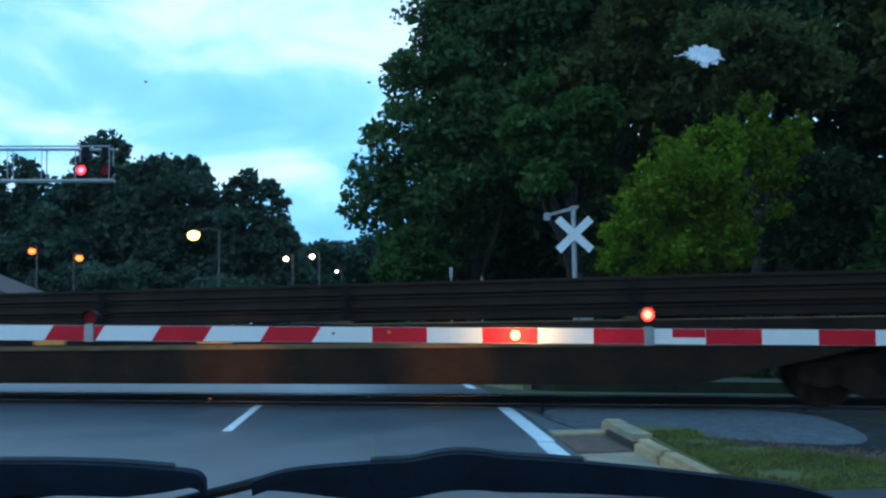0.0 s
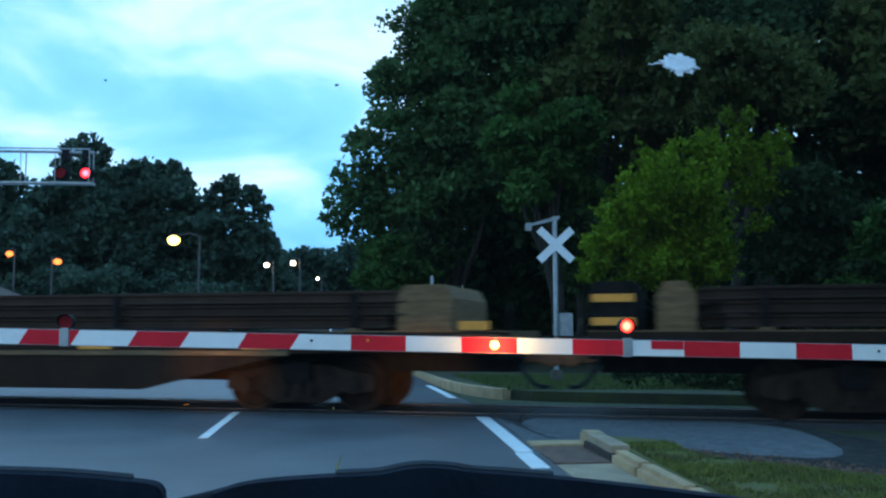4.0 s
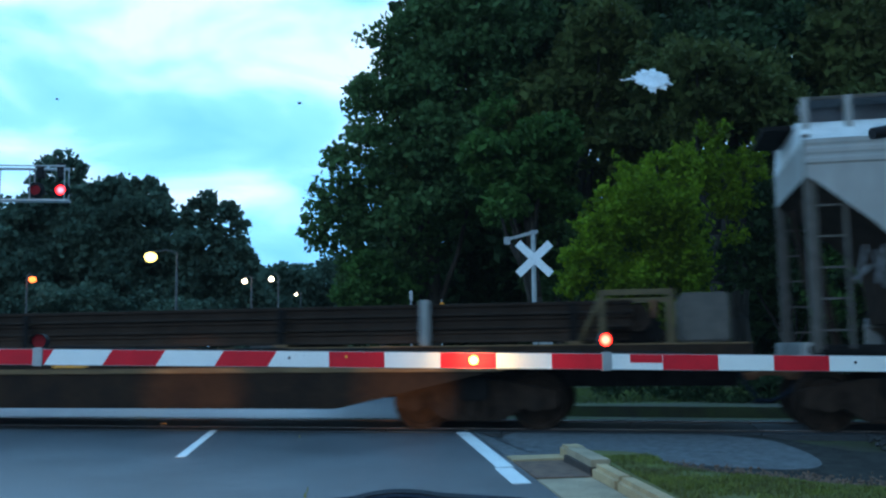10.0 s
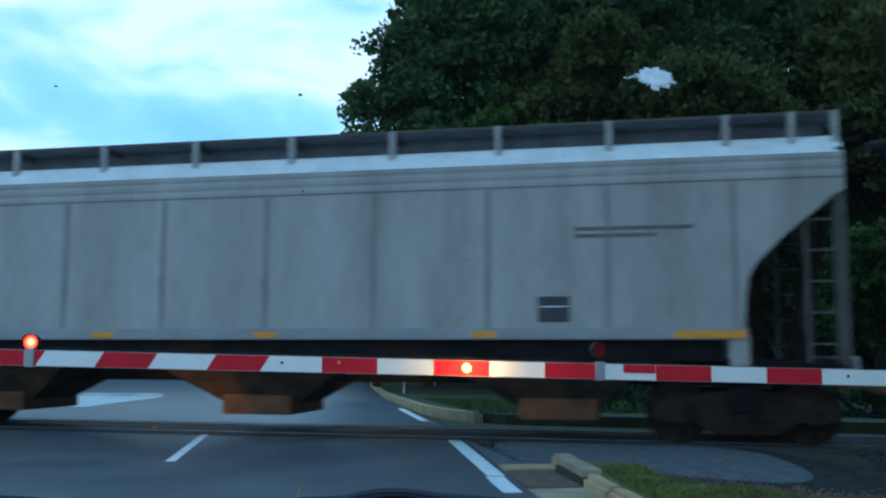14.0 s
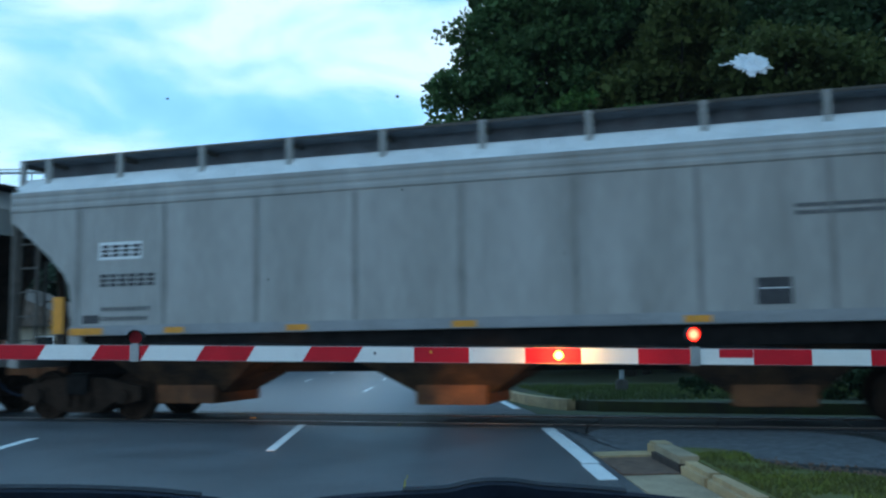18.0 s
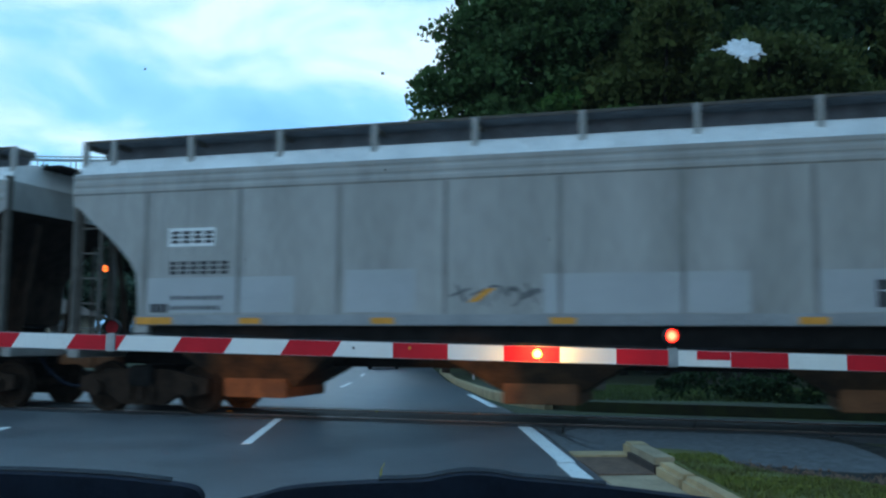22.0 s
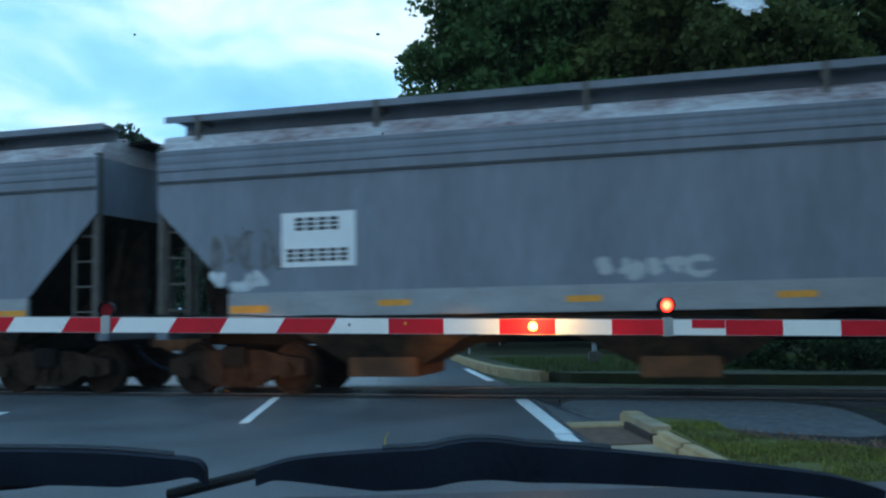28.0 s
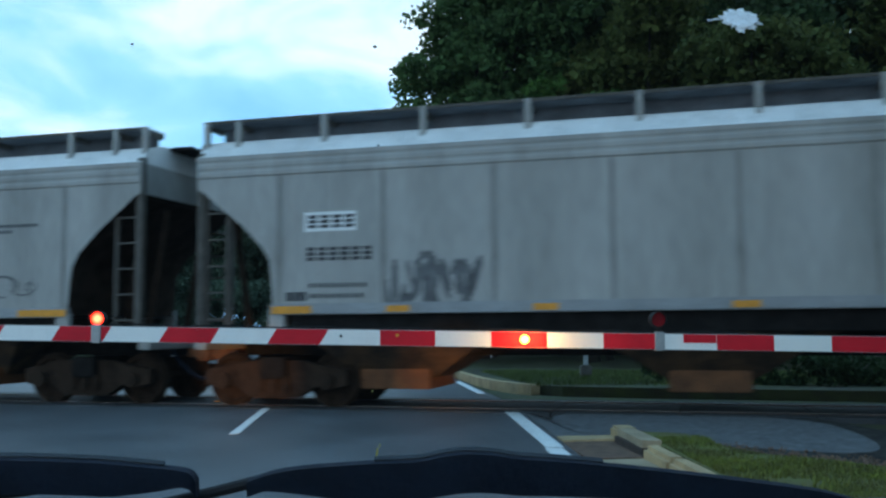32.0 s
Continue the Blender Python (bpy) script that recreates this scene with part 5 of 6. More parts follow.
def hopper(length, paint, roof_paint, label, grey):
    """A covered hopper; its origin is on the track at the front face of its body."""
    car = thing("covered_hopper", label, "rail car", on_track(0), "covered hoppers")
    cut = 1.45 if grey else 1.30
    bm, bmr = hopper_body(length, cut, grey)
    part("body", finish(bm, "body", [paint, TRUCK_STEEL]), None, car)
    part("roof", bmr, roof_paint, car, "pale sloping roof" if not grey else "roof with peeling red and white paint")
    for y in (-1.61, 1.61):
        part("side_sill", box(cut - 0.15 * grey, length - cut + 0.15 * grey, y - 0.05, y + 0.05, 1.26 if grey else 1.455, 1.64 if grey else 1.62, 0.015), SILL_PALE, car)
        if not grey:
            # dark strip added where the space below the sill lies in shade
            part("lower_stringer", box(cut + 0.3, length - cut - 0.3, y * 0.93 - 0.04, y * 0.93 + 0.04, 1.16, 1.452, 0.01), SOOT, car, "dark strip added for the shade below the side sill")
            for x in (cut - 0.02, length - cut - 0.24):
                part("bolster_post", box(x, x + 0.26, y * 0.985 - 0.05, y * 0.985 + 0.05, 1.10, 1.53, 0.015), paint, car)
    part("centre_sill", box(0.15, length - 0.15, -0.22, 0.22, 0.80, 1.20), SOOT, car)
    if grey:
        part("eave_bead", box(0.02, length - 0.02, -1.625, -1.60, 3.43, 3.475), DECAL_BLACK, car)
    # vertical side joints
    n = 9 if not grey else 0
    seam = finish(box(-0.032, 0.032, -1.612, -1.598, 1.62, 3.62), "side_joint", SEAM)
    for k in range(n):
        for turn in (0, 180):
            j = part("side_joint", seam, None, car)
            j.matrix_local = pose(1.36 + 1.70 * k + (length - 1.36 - 1.70 * 8 - 1.36) / 2, 0, 0, 0, 0, turn)
    # running boards on brackets
    board_z, br = (4.585, 0.0) if not grey else (4.57, 0.0)
    for y in (-1, 1):
        bb = bmesh.new()
        for q in (0.92, 1.06, 1.20, 1.34):
            add_box(bb, 0.05, length - 0.05, y * q - 0.05, y * q + 0.05, board_z - 0.045, board_z)
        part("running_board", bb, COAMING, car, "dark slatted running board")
        part("board_rail", box(0.0, length, y * 1.405 - 0.012, y * 1.405 + 0.012, board_z - (0.10 if grey else 0.03), board_z + 0.008), HOPPER_BLUE if grey else LADDER_GREY, car)
        # light cars: coaming darkened as the shaded band below the boards
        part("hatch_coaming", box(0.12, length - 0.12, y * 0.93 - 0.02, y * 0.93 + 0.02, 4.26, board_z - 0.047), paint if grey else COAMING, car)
        m = finish(box(-0.042, 0.042, -1.44, -1.36, 4.12, board_z + 0.004), "bracket", HOPPER_GREY if not grey else LADDER_GREY)
        m2 = finish(box(-0.03, 0.03, -1.38, -0.9, board_z - 0.12, board_z - 0.045), "bracket_tie", LADDER_GREY)
        spots = [0.06, 0.62] + [2.1 + 1.61 * k for k in range(int((length - 3.4) / 1.61) + 1)] + [length - 0.62, length - 0.06]
        if grey:
            spots = spots[1:-1:2]
        for x in spots:
            b = part("bracket", m, None, car)
            b.matrix_local = pose(x, 0, 0, 0, 0, 0 if y < 0 else 180)
            b2 = part("bracket_tie", m2, None, car)
            b2.matrix_local = pose(x, 0, 0, 0, 0, 0 if y < 0 else 180)
    for k in range(4):
        x = 2.2 + (length - 4.4) * k / 3
        part("hatch", box(x - 0.9, x + 0.9, -0.35, 0.35, 4.36, 4.53, 0.03), roof_paint, car)
    # ends: corner posts, ladders, platforms, slope braces
    for e, way in ((0.0, 1), (length, -1)):
        for y in (-1.5, 1.5):
            part("corner_post", box(e + way * 0.04 - 0.045, e + way * 0.04 + 0.045, y - 0.06, y + 0.06, 1.1, 4.05), LADDER_GREY, car)
        ladder(car, min(e + way * 0.12, e + way * 0.50), 0.38, -1.48, 1.15, 3.5)
        ladder(car, min(e + way * 0.12, e + way * 0.50), 0.38, 1.48, 1.15, 3.5)
        part("end_platform", box(min(e - way * 0.05, e + way * 1.2), max(e - way * 0.05, e + way * 1.2), -1.5, 1.5, 1.08, 1.20, 0.02), SOOT, car)
        part("end_sill", box(min(e - way * 0.12, e + way * 0.1), max(e - way * 0.12, e + way * 0.1), -1.45, 1.45, 0.92, 1.24, 0.02), HOPPER_GREY if not grey else paint, car)
        part("roof_platform", box(min(e - way * 0.42, e), max(e - way * 0.42, e), -0.75, 0.75, 4.30, 4.36), SOOT, car)
        sl = bmesh.new()
        add_tube(sl, (e + way * 0.45, -0.6, 1.2), (e + way * 0.12, -0.6, 3.3), 0.06, n=6)
        add_tube(sl, (e + way * 0.45, 0.6, 1.2), (e + way * 0.12, 0.6, 3.3), 0.06, n=6)
        part("end_brace", sl, TRUCK_STEEL, car)
        coupler(car, e, -way, 0.8)
        truck(car, e + way * (1.13 if way > 0 else 1.32))
    if grey:
        for e, way in ((0.0, 1), (length, -1)):
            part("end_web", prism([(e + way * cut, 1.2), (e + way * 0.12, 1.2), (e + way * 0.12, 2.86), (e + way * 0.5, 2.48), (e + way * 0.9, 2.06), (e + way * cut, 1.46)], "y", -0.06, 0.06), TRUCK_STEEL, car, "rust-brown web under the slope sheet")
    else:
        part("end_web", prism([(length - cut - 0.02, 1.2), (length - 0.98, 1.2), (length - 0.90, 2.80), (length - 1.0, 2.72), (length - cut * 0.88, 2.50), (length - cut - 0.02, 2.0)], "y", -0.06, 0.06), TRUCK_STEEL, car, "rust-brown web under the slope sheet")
    # discharge chutes
    for k in range(3):
        x = 8.1 + (k - 1) * 4.57 if grey else length / 2 - 0.45 + (k - 1) * 4.75
        left, right = (1.7 if k == 0 else 2.2), (1.7 if k == 2 else 2.2)
        ch = bmesh.new()
        lo = [(x - 0.60, -0.60), (x + 0.60, -0.60), (x + 0.60, 0.60), (x - 0.60, 0.60)]
        hi = [(x - left, -1.5), (x + right, -1.5), (x + right, 1.5), (x - left, 1.5)]
        a = [ch.verts.new((u, v, 0.46)) for u, v in lo]
        b = [ch.verts.new((u, v, 1.32 if grey else 1.46)) for u, v in hi]
        for i in range(4):
            ch.faces.new((a[i], a[(i + 1) % 4], b[(i + 1) % 4], b[i]))
        ch.faces.new(a[::-1])
        ch.faces.new(b)
        bmesh.ops.recalc_face_normals(ch, faces=ch.faces)
        c = part("chute", ch, CHUTE, car, "rust-streaked discharge chute")
        part("outlet_gate", box(x - 0.58, x + 0.58, -0.78, 0.78, 0.29, 0.60, 0.02), RUST, c, "rusty outlet gate")
    # side markings
    if grey:
        part("panel", box(2.20, 3.42, -1.607, -1.603, 2.02, 2.86), DECAL_WHITE, car, "white marking panel")
        stencil(car, 2.43, 3.19, 2.58, 2.78, 4, DECAL_BLACK, -1.6075, 0.26)
        stencil(car, 2.29, 3.34, 2.10, 2.30, 6, DECAL_BLACK, -1.6075, 0.26)
        part("panel", box(length - 2.70, length - 2.26, -1.607, -1.603, 1.84, 2.14), DECAL_WHITE, car, "small white-framed panel")
        part("panel", box(length - 2.65, length - 2.31, -1.610, -1.6075, 1.89, 2.09), paint, car)
        marks = [3.8, 6.6, 9.4, 12.1]
    else:
        part("panel", box(1.86, 2.70, -1.607, -1.603, 2.72, 3.02), DECAL_WHITE, car, "white marking panel")
        stencil(car, 1.92, 2.72, 2.77, 2.97, 4, DECAL_BLACK, -1.6075, 0.26)
        stencil(car, 1.90, 3.0, 2.27, 2.48, 6, DECAL_BLACK, gap=0.28)
        stencil(car, 1.94, 2.9, 1.86, 1.93, 9, DECAL_BLACK, gap=0.4)
        stencil(car, 1.94, 2.85, 1.70, 1.77, 9, DECAL_BLACK, gap=0.4)
        stencil(car, 1.56, 1.90, 1.66, 1.80, 3, DECAL_BLACK, gap=0.1)
        part("panel", box(length - 4.12, length - 3.67, -1.607, -1.603, 1.70, 2.06), DECAL_BLACK, car, "black data plate")
        part("panel_line", box(length - 4.08, length - 3.71, -1.610, -1.6075, 1.91, 1.925), DECAL_WHITE, car)
        stencil(car, length - 3.58, length - 1.95, 2.98, 3.035, 14, FADED_INK, gap=0.15)
        stencil(car, length - 3.58, length - 2.45, 2.88, 2.935, 10, FADED_INK, gap=0.15)
        marks = [3.2, 5.4, 8.1, 11.4]
    for x in marks:
        part("reflector", box(x, x + (0.5 if grey else 0.36), -1.667, -1.661, 1.40 if grey else 1.48, 1.49 if grey else 1.575), YELLOW_TAPE, car, "yellow reflective strip")
    part("reflector", box(length - 2.25, length - 1.32, -1.667, -1.661, 1.33 if grey else 1.47, 1.445 if grey else 1.585), YELLOW_TAPE, car, "yellow reflective strip")
    part("reflector", box(1.34, 2.0, -1.667, -1.661, 1.33 if grey else 1.47, 1.445 if grey else 1.585), YELLOW_TAPE, car, "yellow reflective strip")
    return car


LOOK_LIGHT = "light grey covered hopper car with stencils and a railed roof"
LOOK_GREY = "dull blue-grey covered hopper car with a peeling roof"
fronts = [87.07, 105.16, 122.97, 140.85, 158.75, 176.6, 194.5, 212.4, 229.4, 246.75, 264.25]
ends = fronts[1:] + [282.3]
light_car = hopper(16.47, HOPPER_GREY, HOPPER_ROOF, LOOK_LIGHT, False)
grey_car = hopper(15.85, HOPPER_BLUE, FADED_ROOF, LOOK_GREY, True)
rail_cars = []
for k, s in enumerate(fronts):
    if k in (7, 8):
        c = grey_car if k == 7 else copy_thing(grey_car, on_track(s))
    else:
        c = light_car if k == 0 else copy_thing(light_car, on_track(s))
    c.matrix_world = on_track(s)
    rail_cars.append((c, s))

bare = [c for c in rail_cars[6][0].children if c.name.startswith("panel") and c.dimensions.x > 0.6]
for c in bare:
    bpy.data.objects.remove(c)
tagged(rail_cars[9][0], "light grey covered hopper car with looping dark spray paint")
tagged(rail_cars[10][0], "light grey covered hopper car with a dark tag")


def scrawl(car, s0, s1, z0, z1, seed, count, label, y=-1.603, r=0.024, paint=None):
    """Spray-painted loops and strokes on the near side of a car."""
    g = random.Random(seed)
    bm = bmesh.new()
    w = (s1 - s0) / count
    for k in range(count):
        for stroke in range(g.choice((2, 3, 3))):
            cx, cz = s0 + (k + g.uniform(0.35, 0.65)) * w, z0 + (z1 - z0) * g.uniform(0.38, 0.62)
            bow = g.choice((0.0, 0.0, 0.6, 1.0))
            a0, span = g.uniform(0, math.tau), g.uniform(2.4, 4.6)
            tilt, reach = g.choice((-0.5, 0.0, 0.1, 0.5, 1.2)), g.uniform(0.7, 1.0)
            pts = []
            for i in range(9):
                a, f = a0 + span * i / 8, reach * (i / 8 - 0.5)
                arc = (w * 0.58 * math.cos(a), (z1 - z0) * 0.45 * math.sin(a))
                bar = (w * f * math.sin(tilt) * 1.4, (z1 - z0) * f * math.cos(tilt))
                pts.append((cx + arc[0] * bow + bar[0] * (1 - bow), cz + arc[1] * bow + bar[1] * (1 - bow)))
            half = r * g.uniform(0.6, 1.3)
            for i, ((xa, za), (xb, zb)) in enumerate(zip(pts[:-1], pts[1:])):
                d = Vector((xb - xa, 0, zb - za)).normalized()
                q = Vector((-d.z, 0, d.x)) * half * (1.0 if 0 < i < 7 else 0.6)
                lift = y - 0.0007 * stroke
                bm.faces.new([bm.verts.new(p) for p in ((xa - q.x, lift, za - q.z), (xb - q.x, lift, zb - q.z), (xb + q.x, lift, zb + q.z), (xa + q.x, lift, za + q.z))])
    return part("spray_paint", bm, paint or SPRAY, car, label)


scrawl(rail_cars[9][0], 4.0, 8.6, 1.62, 2.35, 5, 6, "dark spray-painted tag", r=0.035)
scrawl(rail_cars[9][0], 7.6, 12.0, 1.60, 2.32, 25, 9, "dark spray-painted tag", r=0.038)
scrawl(rail_cars[9][0], 0.7, 2.0, 2.75, 3.4, 6, 3, "dark spray paint", r=0.035)
scrawl(rail_cars[9][0], 1.9, 4.0, 2.5, 2.85, 27, 4, "dark spray paint", r=0.02)
scrawl(rail_cars[9][0], 12.6, 14.6, 1.75, 2.15, 28, 4, "faint dark spray paint", r=0.02)
scrawl(rail_cars[10][0], 3.2, 4.7, 1.6, 2.3, 8, 6, "dark blue-black spray paint", r=0.05)
scrawl(rail_cars[0][0], 0.55, 1.15, 1.9, 2.5, 9, 3, "dark spray paint")
scrawl(rail_cars[8][0], 0.9, 2.3, 1.95, 2.6, 10, 5, "dark spray paint", r=0.04)
scrawl(rail_cars[8][0], 13.0, 15.1, 2.42, 2.78, 11, 6, "dark spray paint", r=0.05)
scrawl(rail_cars[8][0], 0.95, 2.0, 1.72, 1.98, 15, 3, "pale spray paint", r=0.07, paint=SPRAY_PALE)
scrawl(rail_cars[8][0], 7.0, 8.6, 1.75, 2.0, 16, 5, "pale smudged spray paint", r=0.06, paint=PATCH)
scrawl(rail_cars[7][0], 12.2, 14.0, 2.3, 2.7, 12, 5, "dark spray paint", r=0.03)
for c, s0 in ((rail_cars[3][0], 0.98), (rail_cars[3][0], 15.2)):
    part("yellow_placard", box(s0, s0 + 0.22, -1.655, -1.648, 1.5, 2.12), YELLOW_TAPE, c, "upright yellow panel by the corner")


for s0, s1, z0, z1 in ((1.5, 4.1, 1.66, 2.22), (4.95, 6.06, 1.66, 2.3), (8.0, 10.8, 1.64, 2.2), (11.65, 13.8, 1.64, 2.2)):
    part("repaint_patch", box(s0, s1, -1.6032, -1.6005, z0, z1), PATCH, rail_cars[5][0], "paler repainted patch")
scrawl(rail_cars[5][0], 6.65, 7.95, 1.72, 2.08, 31, 5, "dark spray paint", r=0.022)
part("paint_dash", prism([(6.88, 1.80), (7.02, 1.80), (7.30, 2.0), (7.16, 2.0)], "y", -1.6065, -1.6015), YELLOW_TAPE, rail_cars[5][0], "slanting dash of yellow paint")
tagged(rail_cars[5][0], "light grey covered hopper car with paler repainted patches")


def flat_car(front, back, axles, rail_z, label):
    """A flat car loaded with long steel rails, from front to back along the train; its origin is at its front end."""
    length = back - front
    car = thing("rail_flat_car", label, "rail car", on_track(front), "flat cars")
    part("deck", box(0, length, -1.45, 1.45, 1.12, 1.26, 0.01), TIMBER, car, "worn plank deck")
    for y in (-1.48, 1.48):
        out = [(0, 1.24), (0, 0.98), (3.9, 0.92), (6.5, 0.35), (length - 5.9, 0.35), (length - 3.4, 0.92), (length, 0.98), (length, 1.24)]
        part("side_sill", prism(out, "y", y - 0.05, y + 0.05), SILL_BROWN, car, "deep dark brown side sill")
    part("sill_flange", box(3.4, length - 3.4, -1.56, -1.531, 0.885, 0.96, 0.006), TIMBER, car, "tan-stained rubbing flange")
    part("centre_sill", box(0.1, length - 0.1, -0.35, 0.35, 0.62, 1.1), SOOT, car)
    for k in range(9):
        x = 1.0 + (length - 2.0) * k / 8
        part("side_reflector", box(x - 0.3, x + 0.3, -1.537, -1.531, 0.98, 1.06), YELLOW_TAPE, car, "yellow reflective strip")
    me = finish(prism(rail_outline(0.075, 0.18), "x", 1.9, length - 1.9), "loaded_rail", LOAD_RAIL)
    tiers = max(1, round((rail_z - 1.30) / 0.195))
    for tier in range(tiers):
        for k in range(14):
            r = part("loaded_rail", me, None, car)
            r.matrix_local = pose(0.35 * math.sin(k * 2.3 + tier), -1.24 + 0.19 * k, 1.30 + 0.195 * tier)
    stand = finish(box(-0.10, 0.10, -1.46, 1.46, 1.26, 1.30), "spacer", TIMBER)
    for k in range(6):
        x = 2.4 + (length - 4.8) * k / 5
        s = part("spacer", stand, None, car)
        s.matrix_local = pose(x, 0, 0)
        for tier in range(1, tiers):
            s = part("spacer", finish(box(-0.05, 0.05, -1.40, 1.40, -0.014, 0.0), "spacer", TIMBER), None, car)
            s.matrix_local = pose(x, 0, 1.30 + 0.195 * tier)
        for y in (-1.42, 1.42):
            part("stake", box(x - 0.05, x + 0.05, y - 0.03, y + 0.03, 1.26, rail_z - 0.05, 0.008), SOOT, car)
    for e, way in ((0, 1), (length, -1)):
        part("end_sill", box(min(e, e + way * 0.2), max(e, e + way * 0.2), -1.45, 1.45, 0.85, 1.16, 0.02), SOOT, car)
        coupler(car, e, -way, 0.52)
        part("brake_wheel", add_turned(bmesh.new(), [(0.20, 0), (0.20, 0.03), (0.15, 0.03), (0.15, 0.0)], 16, pose(e + way * 0.1, -0.9, 1.45, 0, 90, 0)), SOOT, car)
    for s in axles:
        truck(car, s - front)
    return car, length


LOOK_FLAT = "long flat car stacked with brown steel rails"
flats = []
for a, b, axles in ((-20.45, 5.85, (-17.0, 2.55)), (6.75, 31.7, (10.3, 28.3)), (32.8, 58.35, (36.33, 54.7)), (59.4, 86.3, (62.8, 82.4))):
    c, ln = flat_car(a, b, axles, 1.88, LOOK_FLAT)
    rail_cars.append((c, a))
    flats.append((c, ln))
(f0, l0), (f1, l1), (f2, l2), (f3, l3) = flats
tagged(f0, "long flat car of brown steel rails with a tall end bulkhead")
tagged(f3, "long flat car of brown steel rails with timbers and a rack")
# end fittings of the flat cars
bulkhead = part("bulkhead", box(25.92, 25.98, -1.40, 1.40, 1.26, 3.40, 0.01), TRUCK_STEEL, f0, "tall rusty end bulkhead")
plank = finish(box(25.98, 26.02, -1.36, 1.36, 0.008, 0.262, 0.006), "plank", TRUCK_STEEL)
for k in range(8):
    part("plank", plank, None, bulkhead).matrix_local = pose(0, 0, 1.27 + 0.265 * k)
part("cap", box(25.80, 26.14, -1.54, 1.54, 3.40, 3.50, 0.02), SOOT, bulkhead, "dark overhanging cap")
for y in (-1.33, -0.45, 0.45, 1.33):
    part("bulkhead_post", box(25.78, 25.915, y - 0.07, y + 0.07, 1.26, 3.39, 0.01), TRUCK_STEEL, f0)
    part("bulkhead_brace", tube((24.9, y, 1.28), (25.80, y, 2.7), 0.05, n=6), TRUCK_STEEL, f0)
part("end_plate", box(0.20, 0.74, -1.52, -1.48, 1.22, 1.42), YELLOW_TAPE, f1, "yellow reflective end plate")
part("end_frame", box(0.05, 0.70, -1.48, 1.48, 1.26, 1.95, 0.03), SOOT, f2, "dark end frame")
for z in (1.33, 1.66):
    part("end_plate", box(0.07, 0.66, -1.53, -1.49, z, z + 0.11), YELLOW_TAPE, f2, "yellow reflective end plate")
part("end_plate", box(l1 - 0.75, l1 - 0.3, -1.52, -1.48, 1.27, 1.40), YELLOW_TAPE, f1, "yellow reflective end plate")
for ob, x0, x1 in ((f1, l1 - 1.75, l1 - 0.9), (f2, 0.95, 1.5)):
    part("timber_crib", prism([(x0, 1.26), (x1, 1.26), (x1, 1.75), (x1 - 0.12, 1.95), (x0 + 0.12, 1.95), (x0, 1.75)], "y", -1.3, 1.3), TIMBER, ob, "tan timber cribbing")
part("end_frame", box(l2 - 0.75, l2 - 0.06, -1.48, 1.48, 1.26, 1.92, 0.03), SOOT, f2, "dark end frame")
for z in (1.35, 1.68):
    part("end_plate", box(l2 - 0.65, l2 - 0.11, -1.53, -1.49, z, z + 0.11), YELLOW_TAPE, f2, "yellow reflective end plate")
crib = part("timber_stack", box(0.32, 1.86, -1.35, 1.35, 1.27, 1.42, 0.02), TIMBER, f3, "stack of tan timbers")
g = random.Random(12)
for k in range(4):
    for j in range(4):
        x0, dy = 0.34 + 0.345 * j + g.uniform(-0.02, 0.02), g.uniform(-0.12, 0.12)
        if k == 3 and j == 3:
            continue
        part("timber", box(x0, x0 + g.uniform(0.28, 0.33), -1.36 + dy, 1.36 + dy, 1.43 + 0.145 * k, 1.565 + 0.145 * k, 0.015), TIMBER, crib)
for x in (0.62, 1.30):
    part("strap", box(x - 0.02, x + 0.02, -1.51, -1.498, 1.27, 2.0), SOOT, crib, "dark steel strap")
s = 81.74 - 59.4
part("rail_post", box(s - 0.07, s + 0.07, -1.50, -1.38, 1.26, 1.93, 0.01), SEAM, f3, "pale grey stake post")
s = 84.3 - 59.4
part("tool_box", box(s + 1.08, s + 1.75, -1.25, 1.25, 1.27, 1.96, 0.03), LADDER_GREY, f3, "dark grey steel box")
fr = bmesh.new()
for x in (s, s + 0.95):
    for y in (-1.3, 1.3):
        add_box(fr, x - 0.045, x + 0.045, y - 0.05, y + 0.05, 1.26, 2.02)
for y in (-1.3, 1.3):
    add_box(fr, s - 0.045, s + 1.0, y - 0.045, y + 0.045, 1.94, 2.02)
    add_tube(fr, (s - 0.32, y, 1.30), (s - 0.02, y, 1.92), 0.035, n=6)
engine = part("winch_engine", box(s + 0.15, s + 0.82, -0.95, 0.9, 1.27, 1.62, 0.05), SOOT, f3, "dark winch engine in the rack")
part("winch_drum", tube((s + 0.48, -1.15, 1.62), (s + 0.48, 0.8, 1.62), 0.20, n=16), TRUCK_STEEL, engine)
part("exhaust", tube((s + 0.72, -0.5, 1.6), (s + 0.72, -0.5, 1.9), 0.05, n=10), RUST, engine)
part("rack", fr, mat("dull_yellow_paint", (0.095, 0.062, 0.02), 0.7, vary=0.35, scale=5), f3, "dull yellow steel rack")

# ---- vehicles beyond the crossing ----


